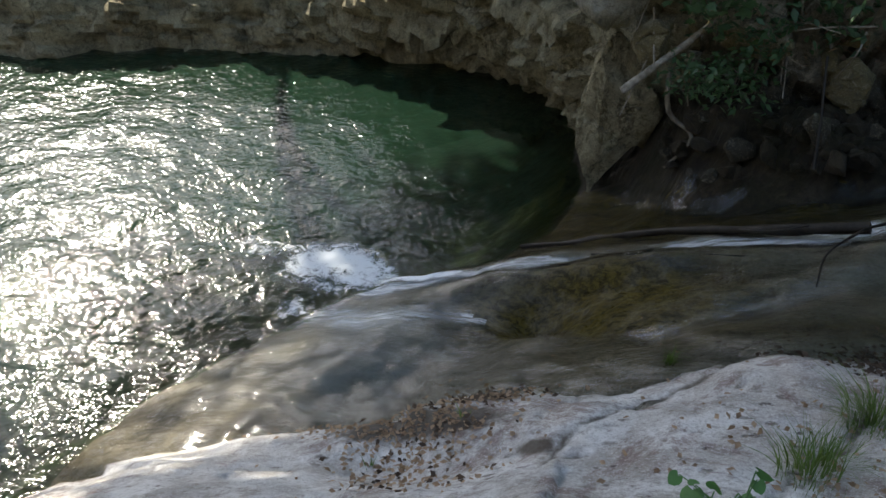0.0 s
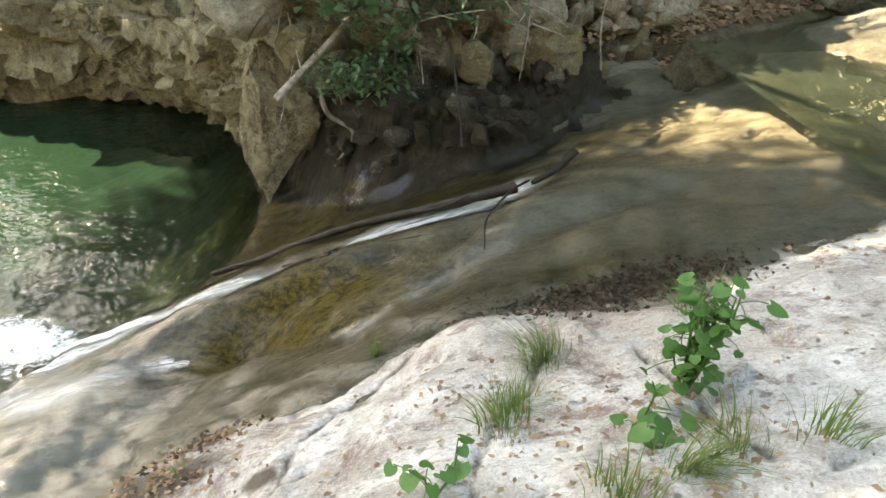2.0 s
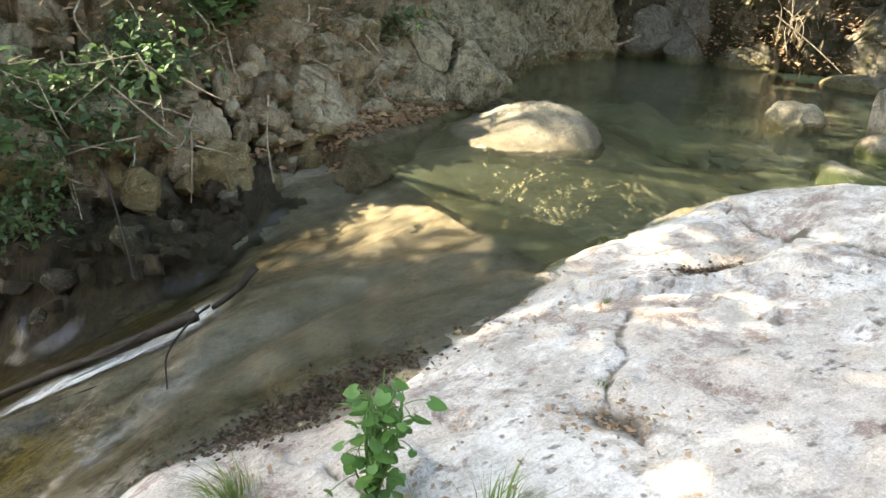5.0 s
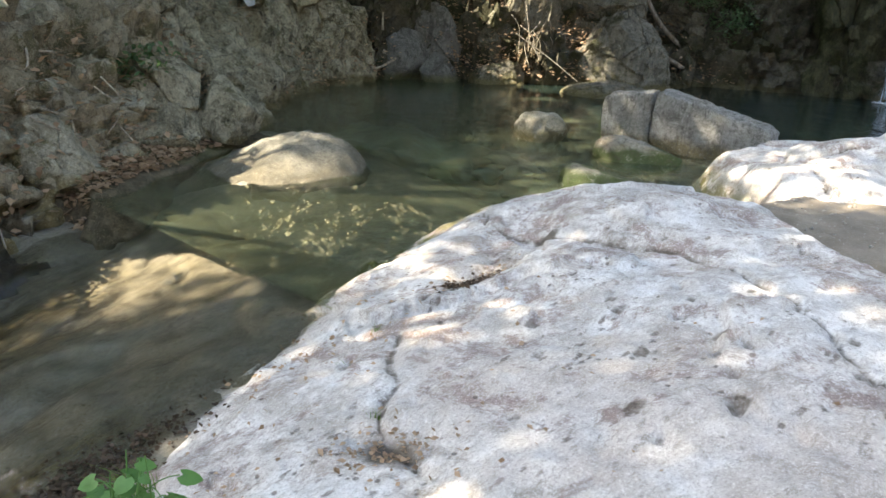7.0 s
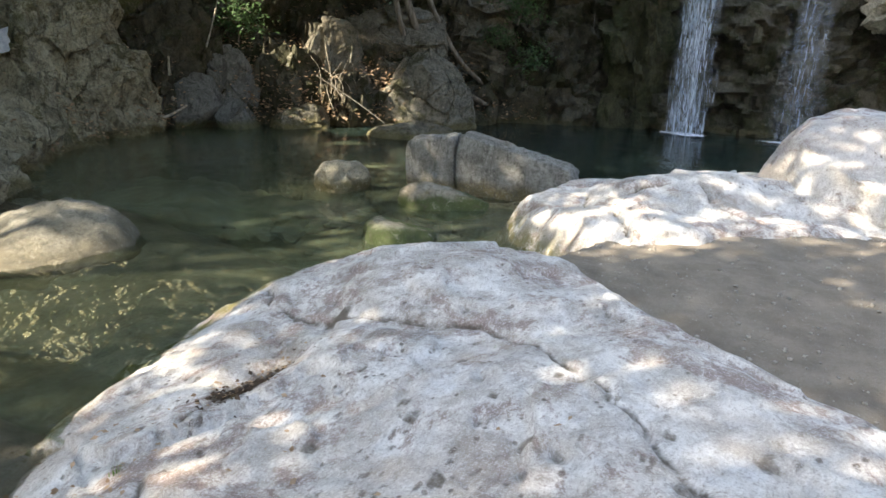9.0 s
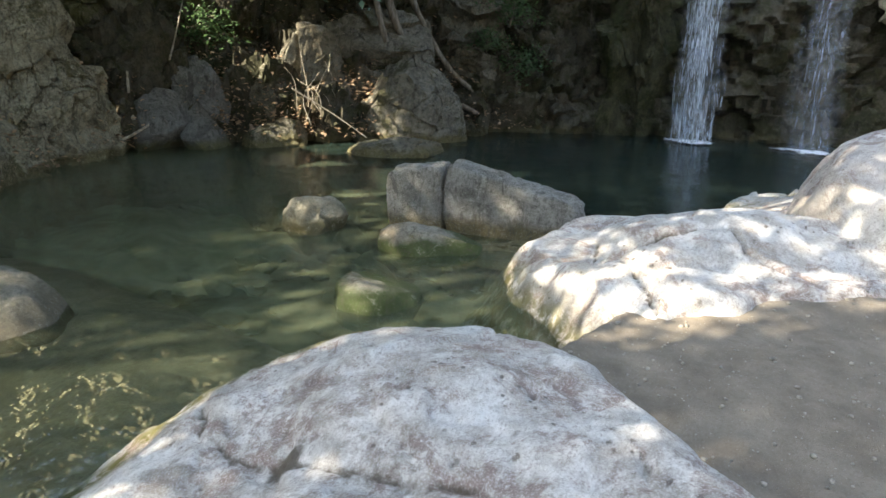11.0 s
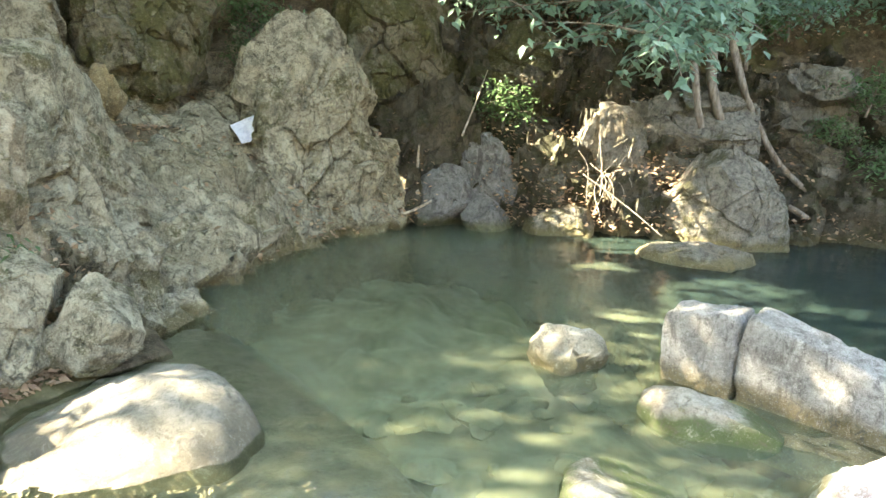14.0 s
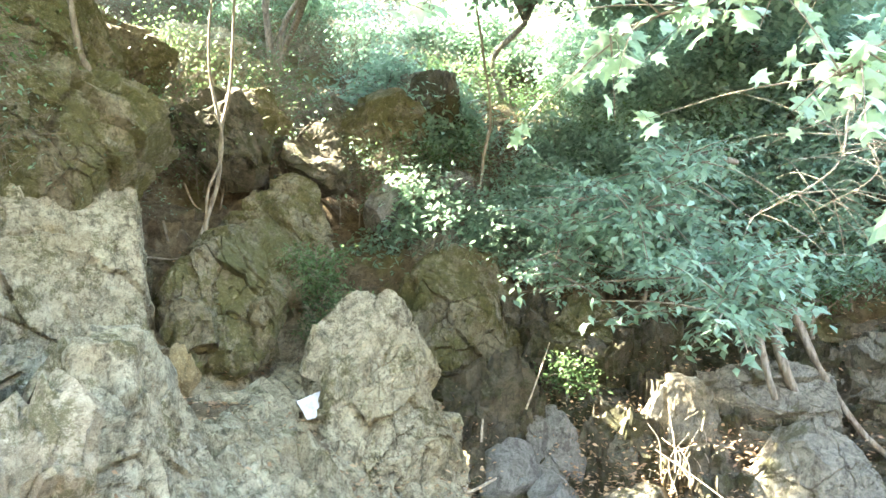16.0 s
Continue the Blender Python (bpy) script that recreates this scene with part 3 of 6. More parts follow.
def bed_z(x, y):
    """The rock under the stream and the pools."""
    s = shore_s(x, y)
    z = np.interp(s, [-6, -3, -1, -0.25, 0, 0.3, 0.65, 1.0, 1.2, 1.45, 2.03, 2.3, 2.45, 3.0, 3.6, 4.0, 4.4, 5.1, 5.6, 6.5, 9, 12, 16],
                  [-4, -3.6, -2.5, -1.75, -1.50, -1.37, -1.25, -1.21, -1.16, -0.98, -0.60, -0.45, -0.38, -0.25, -0.14, -0.07, -0.05, -0.07, -0.16, -0.36, -0.5, -1.0, -1.8])
    straight = np.interp(s, [0, 0.3, 1.2, 1.75, 2.25, 2.6], [0.0, 0.02, 0.24, 0.12, 0.04, 0.0])
    z = z + straight * ramp(y, 3.18, 3.42) + 0.05 * straight
    z = z - 0.06 * np.exp(-((y - chute_y(x)) / 0.13) ** 2) * ramp(x, 0.2, 0.6) * (1 - ramp(x, 2.6, 3.2))
    z = z - 0.08 * np.exp(-((y - side_y(x)) / 0.15) ** 2) * ramp(x, 0.8, 1.2) * (1 - ramp(x, 3.2, 4.2))
    z = z + 0.06 * bell(x, y, 1.5, 3.33, 0.5, 0.17) - 0.09 * bell(x, y, 1.02, 3.06, 0.2, 0.14) + 0.06 * bell(x, y, 0.25, 2.7, 0.5, 0.35)
    z = z + 0.09 * bell(x, y, 5.5, 4.95, 0.55, 0.22) + 0.10 * bell(x, y, 4.75, 4.65, 0.6, 0.16) + 0.06 * bell(x, y, 4.6, 3.9, 0.4, 0.25)
    z = z + 0.07 * bell(x, y, 4.55, 3.2, 0.3, 0.16)
    over = np.maximum(y - foot_y(x), 0) * ramp(x, 1.25, 1.8) * (1 - ramp(x, 3.4, 4.6))
    z = z + np.minimum(0.95 * over, np.interp(x, [1.0, 2.0, 2.6, 3.0], [0.5, 0.42, 0.24, 0.06]) + 0.05 * over)
    # shelf raised under the lower pool to stand in for a sunlit patch
    z = z + 0.75 * bell(x, y, -0.55, 4.75, 0.35, 0.8)
    p = stack(x, y)
    z = z + 0.016 * facets(stack(x * 1.7 + 0.4 * y, y * 2.6, 0 * x + 0.4), 13, 0.9)[0] * ramp(s, -0.6, 0.2)
    return z + 0.045 * fbm(p * 0.9 + 3, 4, 11) + 0.012 * fbm(p * 6, 3, 12)


SLAB = (-0.3373, 0.3936, -0.3046, -0.0591, 0.0619, -0.0799, 0.0027, -0.0008, 0.0027, 0.0034)


def bank_y(x):
    """Where the dry rock meets the stream and the upper pool."""
    return np.interp(x, [-1.5, -0.6, 0.4, 1.2, 2.0, 2.5, 3.2, 4.05, 5.2, 6.2, 7.0, 7.4],
                     [1.2, 1.62, 1.78, 2.1, 2.45, 2.5, 2.42, 2.52, 2.85, 2.72, 2.35, 2.0])


def sand_edge(x, y):
    """Metres past the line where the dry rock dips under the sand."""
    return (x - 7.1) * 0.80 - (y - 1.35) * 0.60 + 0.12 * np.sin(2.2 * y + 0.6)


def slab_z(x, y):
    xx, yy = np.clip(x, -2.0, 7.6), np.clip(y, -3.0, 3.4)
    c = SLAB
    z = c[0] + c[1] * xx + c[2] * yy + c[3] * xx * xx + c[4] * xx * yy + c[5] * yy * yy + c[6] * xx ** 3 + c[7] * xx * xx * yy + c[8] * xx * yy * yy + c[9] * yy ** 3
    p = stack(x, y)
    w = fbm(p * 1.3, 3, 21)
    over = np.maximum(y - bank_y(x) + 0.09 * w, 0)
    z = z - 0.5 * over - 3.2 * over ** 2
    far = np.maximum(sand_edge(x, y) + 0.12 * w + 0.12, 0)
    z = z - 1.0 * far ** 1.5
    nose = np.maximum(np.hypot(np.maximum(x - 5.75, 0), np.maximum(y - 1.5, 0) * 0.9) - 1.0 + 0.08 * w, 0)
    z = z - 0.10 * nose - 0.35 * nose ** 2
    # hollows, dishes and joints worn into the rock
    z = z - 0.09 * bell(x, y, 5.08, 1.95, 0.34, 0.17) - 0.05 * bell(x, y, 5.5, 2.1, 0.3, 0.25) + 0.09 * bell(x, y, 6.4, 1.75, 0.5, 0.45) - 0.06 * bell(x, y, 5.68, 1.5, 0.17, 0.7)
    z = z - 0.06 * bell(x, y, 3.55, 1.15, 0.13, 0.16) - 0.07 * bell(x, y, 2.95, 2.2, 0.42, 0.17) - 0.16 * bell(x, y, 0.75, 1.45, 0.55, 0.22)
    z = z + 0.10 * bell(x, y, 2.05, 2.05, 0.35, 0.3) + 0.10 * bell(x, y, -0.2, 1.0, 0.6, 0.3)
    z = z - 0.024 * joints(x, y) - 0.03 * pits(x, y) - 0.010 * pots(x, y)
    z = z + 0.030 * w + 0.020 * fbm(p * 3.1, 4, 23) + 0.006 * fbm(p * 14, 3, 24)
    h, gap = facets(stack(x * 1.1, y * 1.6, x * 0 + 0.3) + 0.5 * stack(w, -w), 27, 0.9)
    rim = np.maximum(np.maximum(-1.15 - x, 0), np.maximum(-2.3 - y, 0) + 0.15 * w * (y < -2))
    return z + 0.034 * h - 0.012 * (1 - ramp(gap, 0, 0.03)) - 1.2 * np.maximum(rim, 0) ** 1.4


def chain(*pts):
    """A crack through several places, as straight pieces."""
    return tuple((*a, *b) for a, b in zip(pts[:-1], pts[1:]))


JOINTS = chain((6.0, 2.62), (5.78, 2.43), (5.70, 2.05), (5.70, 1.76), (5.73, 1.57), (5.70, 1.29), (5.75, 1.08), (5.70, 0.92), (5.54, 0.70), (5.34, 0.47), (5.08, 0.28), (4.98, 0.12), (4.77, -0.03), (4.60, -0.15))
JOINTS += chain((4.25, 1.85), (4.10, 1.70), (3.95, 1.60), (3.87, 1.46), (3.68, 1.40), (3.56, 1.22), (3.45, 0.95))
JOINTS += chain((2.02, 2.45), (1.90, 2.12), (1.74, 2.00), (1.55, 1.80), (1.42, 1.63), (1.30, 1.35)) + chain((2.34, 1.78), (2.23, 1.60), (2.12, 1.48), (2.02, 1.29), (1.93, 1.11), (1.84, 0.80))
JOINTS += chain((4.25, 2.62), (4.08, 2.46), (3.90, 2.34), (3.70, 2.26)) + chain((3.60, 2.44), (3.45, 2.32), (3.33, 2.22)) + ((2.62, 1.7, 2.68, 0.9),)


def joints(x, y, lines=JOINTS):
    """0 to 1 along the cracks of the slab."""
    p, out = stack(x, y), 0 * x
    for k, (ax, ay, bx, by) in enumerate(lines):
        dx, dy = bx - ax, by - ay
        ln = math.hypot(dx, dy)
        t = ((x - ax) * dx + (y - ay) * dy) / ln
        d = ((x - ax) * dy - (y - ay) * dx) / ln + 0.03 * fbm(p * 5, 3, 30)
        wide = 0.020 + 0.008 * vnoise(p * 5, 33)
        out = np.maximum(out, np.exp(-(d / wide) ** 2) * ramp(t, -0.06, 0.08) * (1 - ramp(t, ln - 0.06, ln + 0.10)))
    return out


POTS = ((4.81, 0.96, 0.055), (4.73, 0.47, 0.035), (4.98, -0.28, 0.05), (5.11, 1.38, 0.045), (4.46, 0.68, 0.04), (4.90, 1.05, 0.035), (5.28, 0.54, 0.03), (4.26, 1.03, 0.035), (4.48, 1.72, 0.04),
        (4.24, 0.22, 0.05), (4.67, -0.07, 0.05), (4.97, 0.04, 0.035), (3.85, 0.85, 0.03), (4.55, 1.25, 0.03), (5.35, 1.0, 0.03), (4.05, 0.5, 0.04), (3.4, 0.3, 0.04), (5.0, 0.7, 0.025))


def pots(x, y):
    """Small dark potholes."""
    w = 1 + 0.6 * fbm(stack(x, y) * 14, 3, 34)
    out = 0 * x
    for cx, cy, r in POTS:
        out = np.maximum(out, bell(x, y, cx, cy, 1.5 * r, r) * w)
    return ramp(out, 0.25, 0.7)


def pits(x, y):
    w = fbm(stack(x, y) * 1.3, 3, 21)
    d1, d2, r = cells(stack(x * 3.6 + y * 1.5, y * 7.5 - x * 1.8, x * 0 + 0.5) + 0.5 * stack(w, w), 26)
    return (r > 0.70) * (1 - ramp(d1, 0.08, 0.30))


def slab_dirt_shade(x, y):
    """Soil and black debris in hollows, plus shade painted along joints and pits."""
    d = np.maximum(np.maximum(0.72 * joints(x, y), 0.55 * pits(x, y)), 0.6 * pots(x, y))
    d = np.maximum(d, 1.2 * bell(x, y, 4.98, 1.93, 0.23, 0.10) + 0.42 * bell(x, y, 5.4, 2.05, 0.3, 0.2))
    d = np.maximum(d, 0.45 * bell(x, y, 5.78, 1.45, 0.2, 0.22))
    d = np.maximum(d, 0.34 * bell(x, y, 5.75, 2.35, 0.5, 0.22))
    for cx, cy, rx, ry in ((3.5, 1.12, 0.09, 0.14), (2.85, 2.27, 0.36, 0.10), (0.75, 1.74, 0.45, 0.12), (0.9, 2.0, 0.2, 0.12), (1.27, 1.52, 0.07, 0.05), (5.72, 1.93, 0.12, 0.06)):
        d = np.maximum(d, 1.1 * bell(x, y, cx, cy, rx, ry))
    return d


def sand_z(x, y):
    p = stack(x, y)
    return 0.30 - 1.3 * np.maximum(y - 1.18 + 0.25 * (np.minimum(x, 9.5) - 7.4), 0) + 0.02 * (x - 7) * 0.4 + 0.03 * fbm(p * 0.8, 3, 41) + 0.006 * fbm(p * 9, 3, 42) + 0.05 * ramp(-y, 0.5, 4) - 0.5 * ramp(np.maximum(np.maximum(-4.6 - y, 4.6 - x), x - 9.1) + 0.3 * fbm(p * 0.9, 3, 43), 0, 1.2)


def on_slab(x, y):
    return float(max(slab_z(np.array([x]), np.array([y]))[0], bed_z(np.array([x]), np.array([y]))[0]))


slab = put("rock_slab", field("rock_slab", -2.6, 7.9, -4.2, 3.1, 0.024, slab_z, lambda x, y, z: z > bed_z(x, y) - 0.25), LIMESTONE,
           label="broad pale limestone slab, worn smooth, pitted and cracked", category="rock slab", kind="structure")
c = coords(slab.data)
attr(slab.data, "dirt_shade", slab_dirt_shade(c[:, 0], c[:, 1]))
attr(slab.data, "algae", np.exp(-((c[:, 1] - bank_y(c[:, 0]) - 0.02) / 0.085) ** 2) * ramp(c[:, 0], 0.4, 1.6) + 0.8 * bell(c[:, 0], c[:, 1], 2.85, 2.45, 0.5, 0.1))


def bank_side(x, y):
    return y - foot_y(x) + 0.10 * fbm(stack(x, y) * 2.5, 3, 17)


put("wet_bank", field("wet_bank", 0.8, 5.2, 4.0, 6.6, 0.03, lambda x, y: bed_z(x, y) + 0.012 + 0.16 * ramp(bank_side(x, y), 0, 0.5) + (0.10 * facets(stack(x * 3, y * 3), 18, 1.0)[0] + 0.05 * facets(stack(x * 9, y * 9), 28, 1.0)[0]) * ramp(bank_side(x, y), 0, 0.3), lambda x, y, z: (bank_side(x, y) > 0) & (x < 3.9 + 0.5 * fbm(stack(x, y) * 1.5, 3, 19))), SHADED_WET,
    label="dripping wet rock at the foot of the bank, shade put into its colour", category="wet rock", kind="structure")
bed = put("stream_bed", field("stream_bed", -7.5, 7.6, -0.6, 9.0, 0.035, bed_z), WET, label="wet brown rock bed under a sliding stream", category="stream bed", kind="structure")
c = coords(bed.data)
attr(bed.data, "olive", np.clip(1.5 * bell(c[:, 0], c[:, 1], 1.3, 3.02, 0.75, 0.42) + 0.9 * bell(c[:, 0], c[:, 1], 2.7, 2.5, 0.7, 0.12) + 0.6 * bell(c[:, 0], c[:, 1], 3.6, 4.4, 0.7, 0.35) + 1.0 * ramp(c[:, 1], 3.72, 3.95) * ramp(c[:, 0], 3.2, 2.6) * ramp(c[:, 0], 0.3, 0.8), 0, 1))
attr(bed.data, "pale", np.clip(bell(c[:, 0], c[:, 1], 0.0, 2.7, 0.85, 0.65), 0, 1))
attr(bed.data, "silt", np.maximum(ramp(c[:, 0], 3.0, 4.6) * 0.9, 0.75 * ramp(c[:, 0], 2.0, 2.7) * ramp(c[:, 1], 3.7, 3.4)))
put("sand_patch", field("sand_patch", 3.0, 10.6, -6.4, 1.8, 0.045, sand_z, lambda x, y, z: (sand_edge(x, y) > -1.3) & (z > -0.35)), SAND,
    label="trodden grey-brown sand with small pebbles", category="sand", kind="structure")


SPLITS = chain((8.85, 1.95), (8.49, 1.38), (8.89, 1.19), (9.30, 0.62), (9.04, 0.35), (8.85, -0.10)) + chain((8.62, 1.24), (8.25, 1.0), (7.88, 0.75)) + ((9.13, 1.55, 8.55, 1.36), (9.3, 1.3, 10.2, 1.0), (8.3, 0.1, 8.0, -0.8))


def outcrop_z(x, y):
    """The white rock between the sand and the pool: two humps with joints."""
    p = stack(x, y)
    w = 0.12 * fbm(p * 1.6, 4, 45)
    f1 = (x - 7.38) * 0.84 + (y - 1.35) * 0.54 + w + 0.06 * fbm(p * 5, 3, 46)
    f2 = (x - 7.85) * 0.55 - (y - 1.62) * 0.84 + w
    f3 = -(x - 9.2) * 0.39 - (y - 2.45) * 0.92 - w
    d = np.minimum(np.minimum(f1, f2), f3)
    z = -0.42 + 0.80 * ramp(d, -0.18, 0.42) + 0.26 * ramp(d, 0.35, 1.5)
    z = z - 0.25 * ramp(x, 9.9, 10.8) - 0.06 * joints(x, y, SPLITS)
    h, gap = facets(stack(x * 1.3, y * 1.3, x * 0) + 0.8 * stack(w, -w), 47, 0.9)
    z = z + ramp(d, 0, 0.3) * (0.035 * h - 0.03 * (1 - ramp(gap, 0, 0.03)))
    return z + 0.05 * fbm(p * 1.1, 2, 48) + 0.008 * fbm(p * 7, 3, 49)


white = put("white_outcrop", field("white_outcrop", 7.2, 14.5, -4.5, 2.8, 0.03, outcrop_z, lambda x, y, z: z > -0.40), LIMESTONE,
    label="white cracked limestone outcrop between sand and pool", category="rock outcrop", kind="structure")


c = coords(white.data)
# outcrop joints painted dark like the shade inside them
attr(white.data, "dirt_shade", 0.9 * joints(c[:, 0], c[:, 1], SPLITS))
attr(white.data, "algae", ramp(c[:, 2], 0.30, 0.05) * 0.9)


def far_bed(x, y):
    p = stack(x, y)
    d = np.hypot(x - 15.6, y - 2.6)
    z = -0.45 - 1.6 * (1 - ramp(d, 1.5, 6.5)) + 0.12 * fbm(p * 1.1, 4, 51)
    z = z - 1.1 * ramp(x + 0.8 * fbm(p * 0.7, 3, 58), 9.3, 14.5)
    d1, d2, r = cells(stack(x * 1.6, y * 1.6, x * 0), 52)
    return z + 0.16 * r * (1 - ramp(d1, 0.2, 0.55)) - 0.05


put("pool_floor", field("pool_floor", 7.3, 20, -3, 10.5, 0.07, far_bed), BED, label="silty greenish pool floor with stones", category="pool floor", kind="structure")


def hills(x, y):
    p = stack(x, y)
    r = np.hypot(x - 6, y - 2)
    z = -2.6 + 0 * x
    z = z + (14 - 7 * bell(x, y, -30, 30, 22)) * ramp(r, 13, 40) + 2.5 * ramp(-y, 0.6, 2.2) + 9 * ramp(-y, 5, 22) * (1 - 0.7 * ramp(x, 8, 14)) + 1.5 * fbm(p * 0.12, 4, 61)
    return z - 2.2 * bell(x, y, -4, 4, 5)


put("ground", field("ground", -90, 100, -90, 100, 1.0, hills), SOIL, label="wooded valley floor and slopes with dry leaves", category="ground", kind="structure")

# ---- cliffs round the pools ----
BASE = smooth_line([(-16, 3.0), (-10, 4.4), (-5.9, 6.25), (-3.0, 7.5), (-0.9, 7.4), (0.4, 6.7), (1.3, 5.75), (2.3, 5.45), (3.6, 5.5), (4.9, 5.85), (6.1, 6.3), (7.1, 6.6),
                    (7.9, 7.25), (8.7, 8.2), (9.6, 8.65), (11.05, 8.95), (12.2, 8.75), (13.1, 7.8), (14.0, 6.9), (15.2, 6.0), (16.5, 5.0), (17.6, 3.6), (18.1, 2.2),
                    (18.1, 0.4), (18.6, -1.4), (19.5, -4.5), (18.5, -9), (14, -14)], 2000)
HEIGHTS = (-2.6, -1.6, -1.0, -0.3, 0.3, 0.8, 1.25, 1.45, 2.6, 4.2, 6.5, 10.0, 18.0)
# set-back of the face at those heights, at stations along the base line
SETS = {
    0: (-0.3, 0.0, 0.3, 1.4, 4.5, 7.0, 9.0, 10.0, 13.0, 15.0, 17.0, 19.0),
    2.9: (0.0, 0.0, 0.15, 1.0, 3.4, 5.4, 7.0, 7.6, 9.0, 11.0, 13.0, 15.0),
    3.8: (1.0, 0.8, 0.0, -0.1, 0.3, 0.6, 1.2, 1.6, 3.0, 5.0, 8.0, 11.0),
    4.6: (1.0, 0.8, 0.0, -0.25, 0.0, 0.2, 0.4, 0.5, 1.0, 1.8, 3.2, 6.0),
    6.6: (0.1, 0.0, -0.05, 0.0, 0.25, 0.45, 0.7, 0.8, 2.3, 3.6, 5.6, 8.5),
    9.0: (-0.3, -0.2, -0.1, 0.0, 0.3, 0.55, 0.8, 0.95, 2.7, 4.1, 6.0, 9.0),
    10.6: (-0.4, -0.3, -0.2, -0.1, 0.2, 0.5, 1.3, 3.2, 4.3, 5.2, 7.6, 14.0),
    12.0: (-0.5, -0.4, -0.3, -0.1, 0.30, 1.1, 2.7, 3.2, 4.2, 5.0, 7.6, 14.0),
    13.6: (-0.5, -0.4, -0.3, -0.1, 0.30, 0.9, 1.7, 2.7, 3.7, 4.8, 7.4, 14.0),
    15.4: (-0.4, -0.3, -0.2, -0.05, 0.2, 0.45, 0.9, 1.5, 2.3, 3.8, 6.4, 11.0),
    18.0: (-0.4, -0.3, -0.2, -0.1, 0.5, 0.9, 1.3, 1.5, 2.2, 3.2, 5.0, 8.0),
    20.6: (-0.4, -0.3, -0.2, -0.1, 0.15, 0.3, 0.5, 0.6, 1.1, 1.9, 3.2, 5.5),
    22.2: (-0.2, -0.1, 0.0, 0.1, 0.2, 0.2, 0.15, 0.15, 0.1, 0.2, 1.4, 3.5),
    24.5: (-0.3, -0.2, -0.1, 0.0, 0.3, 0.6, 0.9, 1.0, 1.6, 2.6, 4.2, 7.0),
    27: (-0.3, -0.2, -0.1, 0.0, 0.3, 0.6, 0.9, 1.0, 1.6, 2.6, 4.2, 7.0),
}
SETS = {k: v + (v[-1] + 9.0,) for k, v in SETS.items()}
NSEG = 27.0
_tan = np.gradient(BASE, axis=0)
_tan /= np.linalg.norm(_tan, axis=1)[:, None]
_k = np.ones(121) / 121
_tan = np.stack([np.convolve(np.pad(_tan[:, c], 60, mode="edge"), _k, "valid") for c in (0, 1)], 1)
_tan /= np.linalg.norm(_tan, axis=1)[:, None]
OUTWARD = np.stack([-_tan[:, 1], _tan[:, 0]], 1)


def setback(u, z):
    keys = sorted(SETS)
    cols = np.array([[np.interp(uu, keys, [SETS[k][c] for k in keys]) for c in range(len(HEIGHTS))] for uu in u])
    out = np.empty(len(u))
    zi = np.interp(z, HEIGHTS, np.arange(len(HEIGHTS)))
    i = np.clip(zi.astype(int), 0, len(HEIGHTS) - 2)
    f = zi - i
    r = np.arange(len(u))
    return cols[r, i] * (1 - f) + cols[r, i + 1] * f


def cliff(name, u0, u1, du, zs, mat, label, amp=1.0):
    """A stretch of the rock wall between two stations: set back by height, broken into blocks and cracks."""
    us = np.arange(u0, u1 + du / 2, du)
    idx = np.clip(us / NSEG * (len(BASE) - 1), 0, len(BASE) - 1.001)
    i0 = idx.astype(int); fr = (idx - i0)[:, None]
    b = BASE[i0] * (1 - fr) + BASE[i0 + 1] * fr
    o = OUTWARD[i0] * (1 - fr) + OUTWARD[i0 + 1] * fr
    nz = len(zs)
    z = np.tile(zs, len(us)); bb = np.repeat(b, nz, 0); oo = np.repeat(o, nz, 0); uu = np.repeat(us, nz)
    sb = setback(uu, z)
    p = np.stack([bb[:, 0] + oo[:, 0] * sb, bb[:, 1] + oo[:, 1] * sb, z], 1)
    low = ramp(z, -0.25, 0.5) * 0.75 + 0.25
    g = p.reshape(len(us), nz, 3)
    nrm = np.cross(np.gradient(g, axis=0), np.gradient(g, axis=1)).reshape(-1, 3)
    nrm /= np.linalg.norm(nrm, axis=1)[:, None] + 1e-9
    nrm *= np.where((nrm[:, :2] * oo).sum(1) > 0, -1, 1)[:, None]
    w = np.stack([fbm(p * 0.9, 3, 71), fbm(p * 0.9 + 40, 3, 72), fbm(p * 0.9 + 80, 3, 73)], 1)
    q = p + 0.10 * w
    d = 0.26 * amp * fbm(p * 0.55, 3, 70) * low
    h, gap = facets(q * np.array([1.0, 1.0, 1.3]), 74, 1.0)
    d = d + amp * low * (0.50 * h - 0.12 * (1 - ramp(gap, 0, 0.05)))
    h, gap = facets(q * np.array([2.9, 2.9, 3.8]), 78, 1.0)
    d = d + amp * (0.19 * h - 0.05 * (1 - ramp(gap, 0, 0.06)))
    h, gap = facets(p * np.array([8.0, 8.0, 10.0]), 86, 1.0)
    d = d + amp * 0.055 * h
    d = d + 0.02 * amp * fbm(p * 5.5, 4, 82)
    p = p + nrm * d[:, None]
    me = crisp(mesh_of(name, p, grid_faces(len(us), nz)[:, ::-1]))
    return put(name, me, mat, label=label, category="cliff", kind="structure")


def face_at(u, z):
    """A place on the undisplaced rock wall or slope, by station and height."""
    k = u / NSEG * (len(BASE) - 1)
    i = int(k)
    s = float(setback(np.array([u]), np.array([z]))[0])
    return np.array([BASE[i][0] + OUTWARD[i][0] * s, BASE[i][1] + OUTWARD[i][1] * s, z])


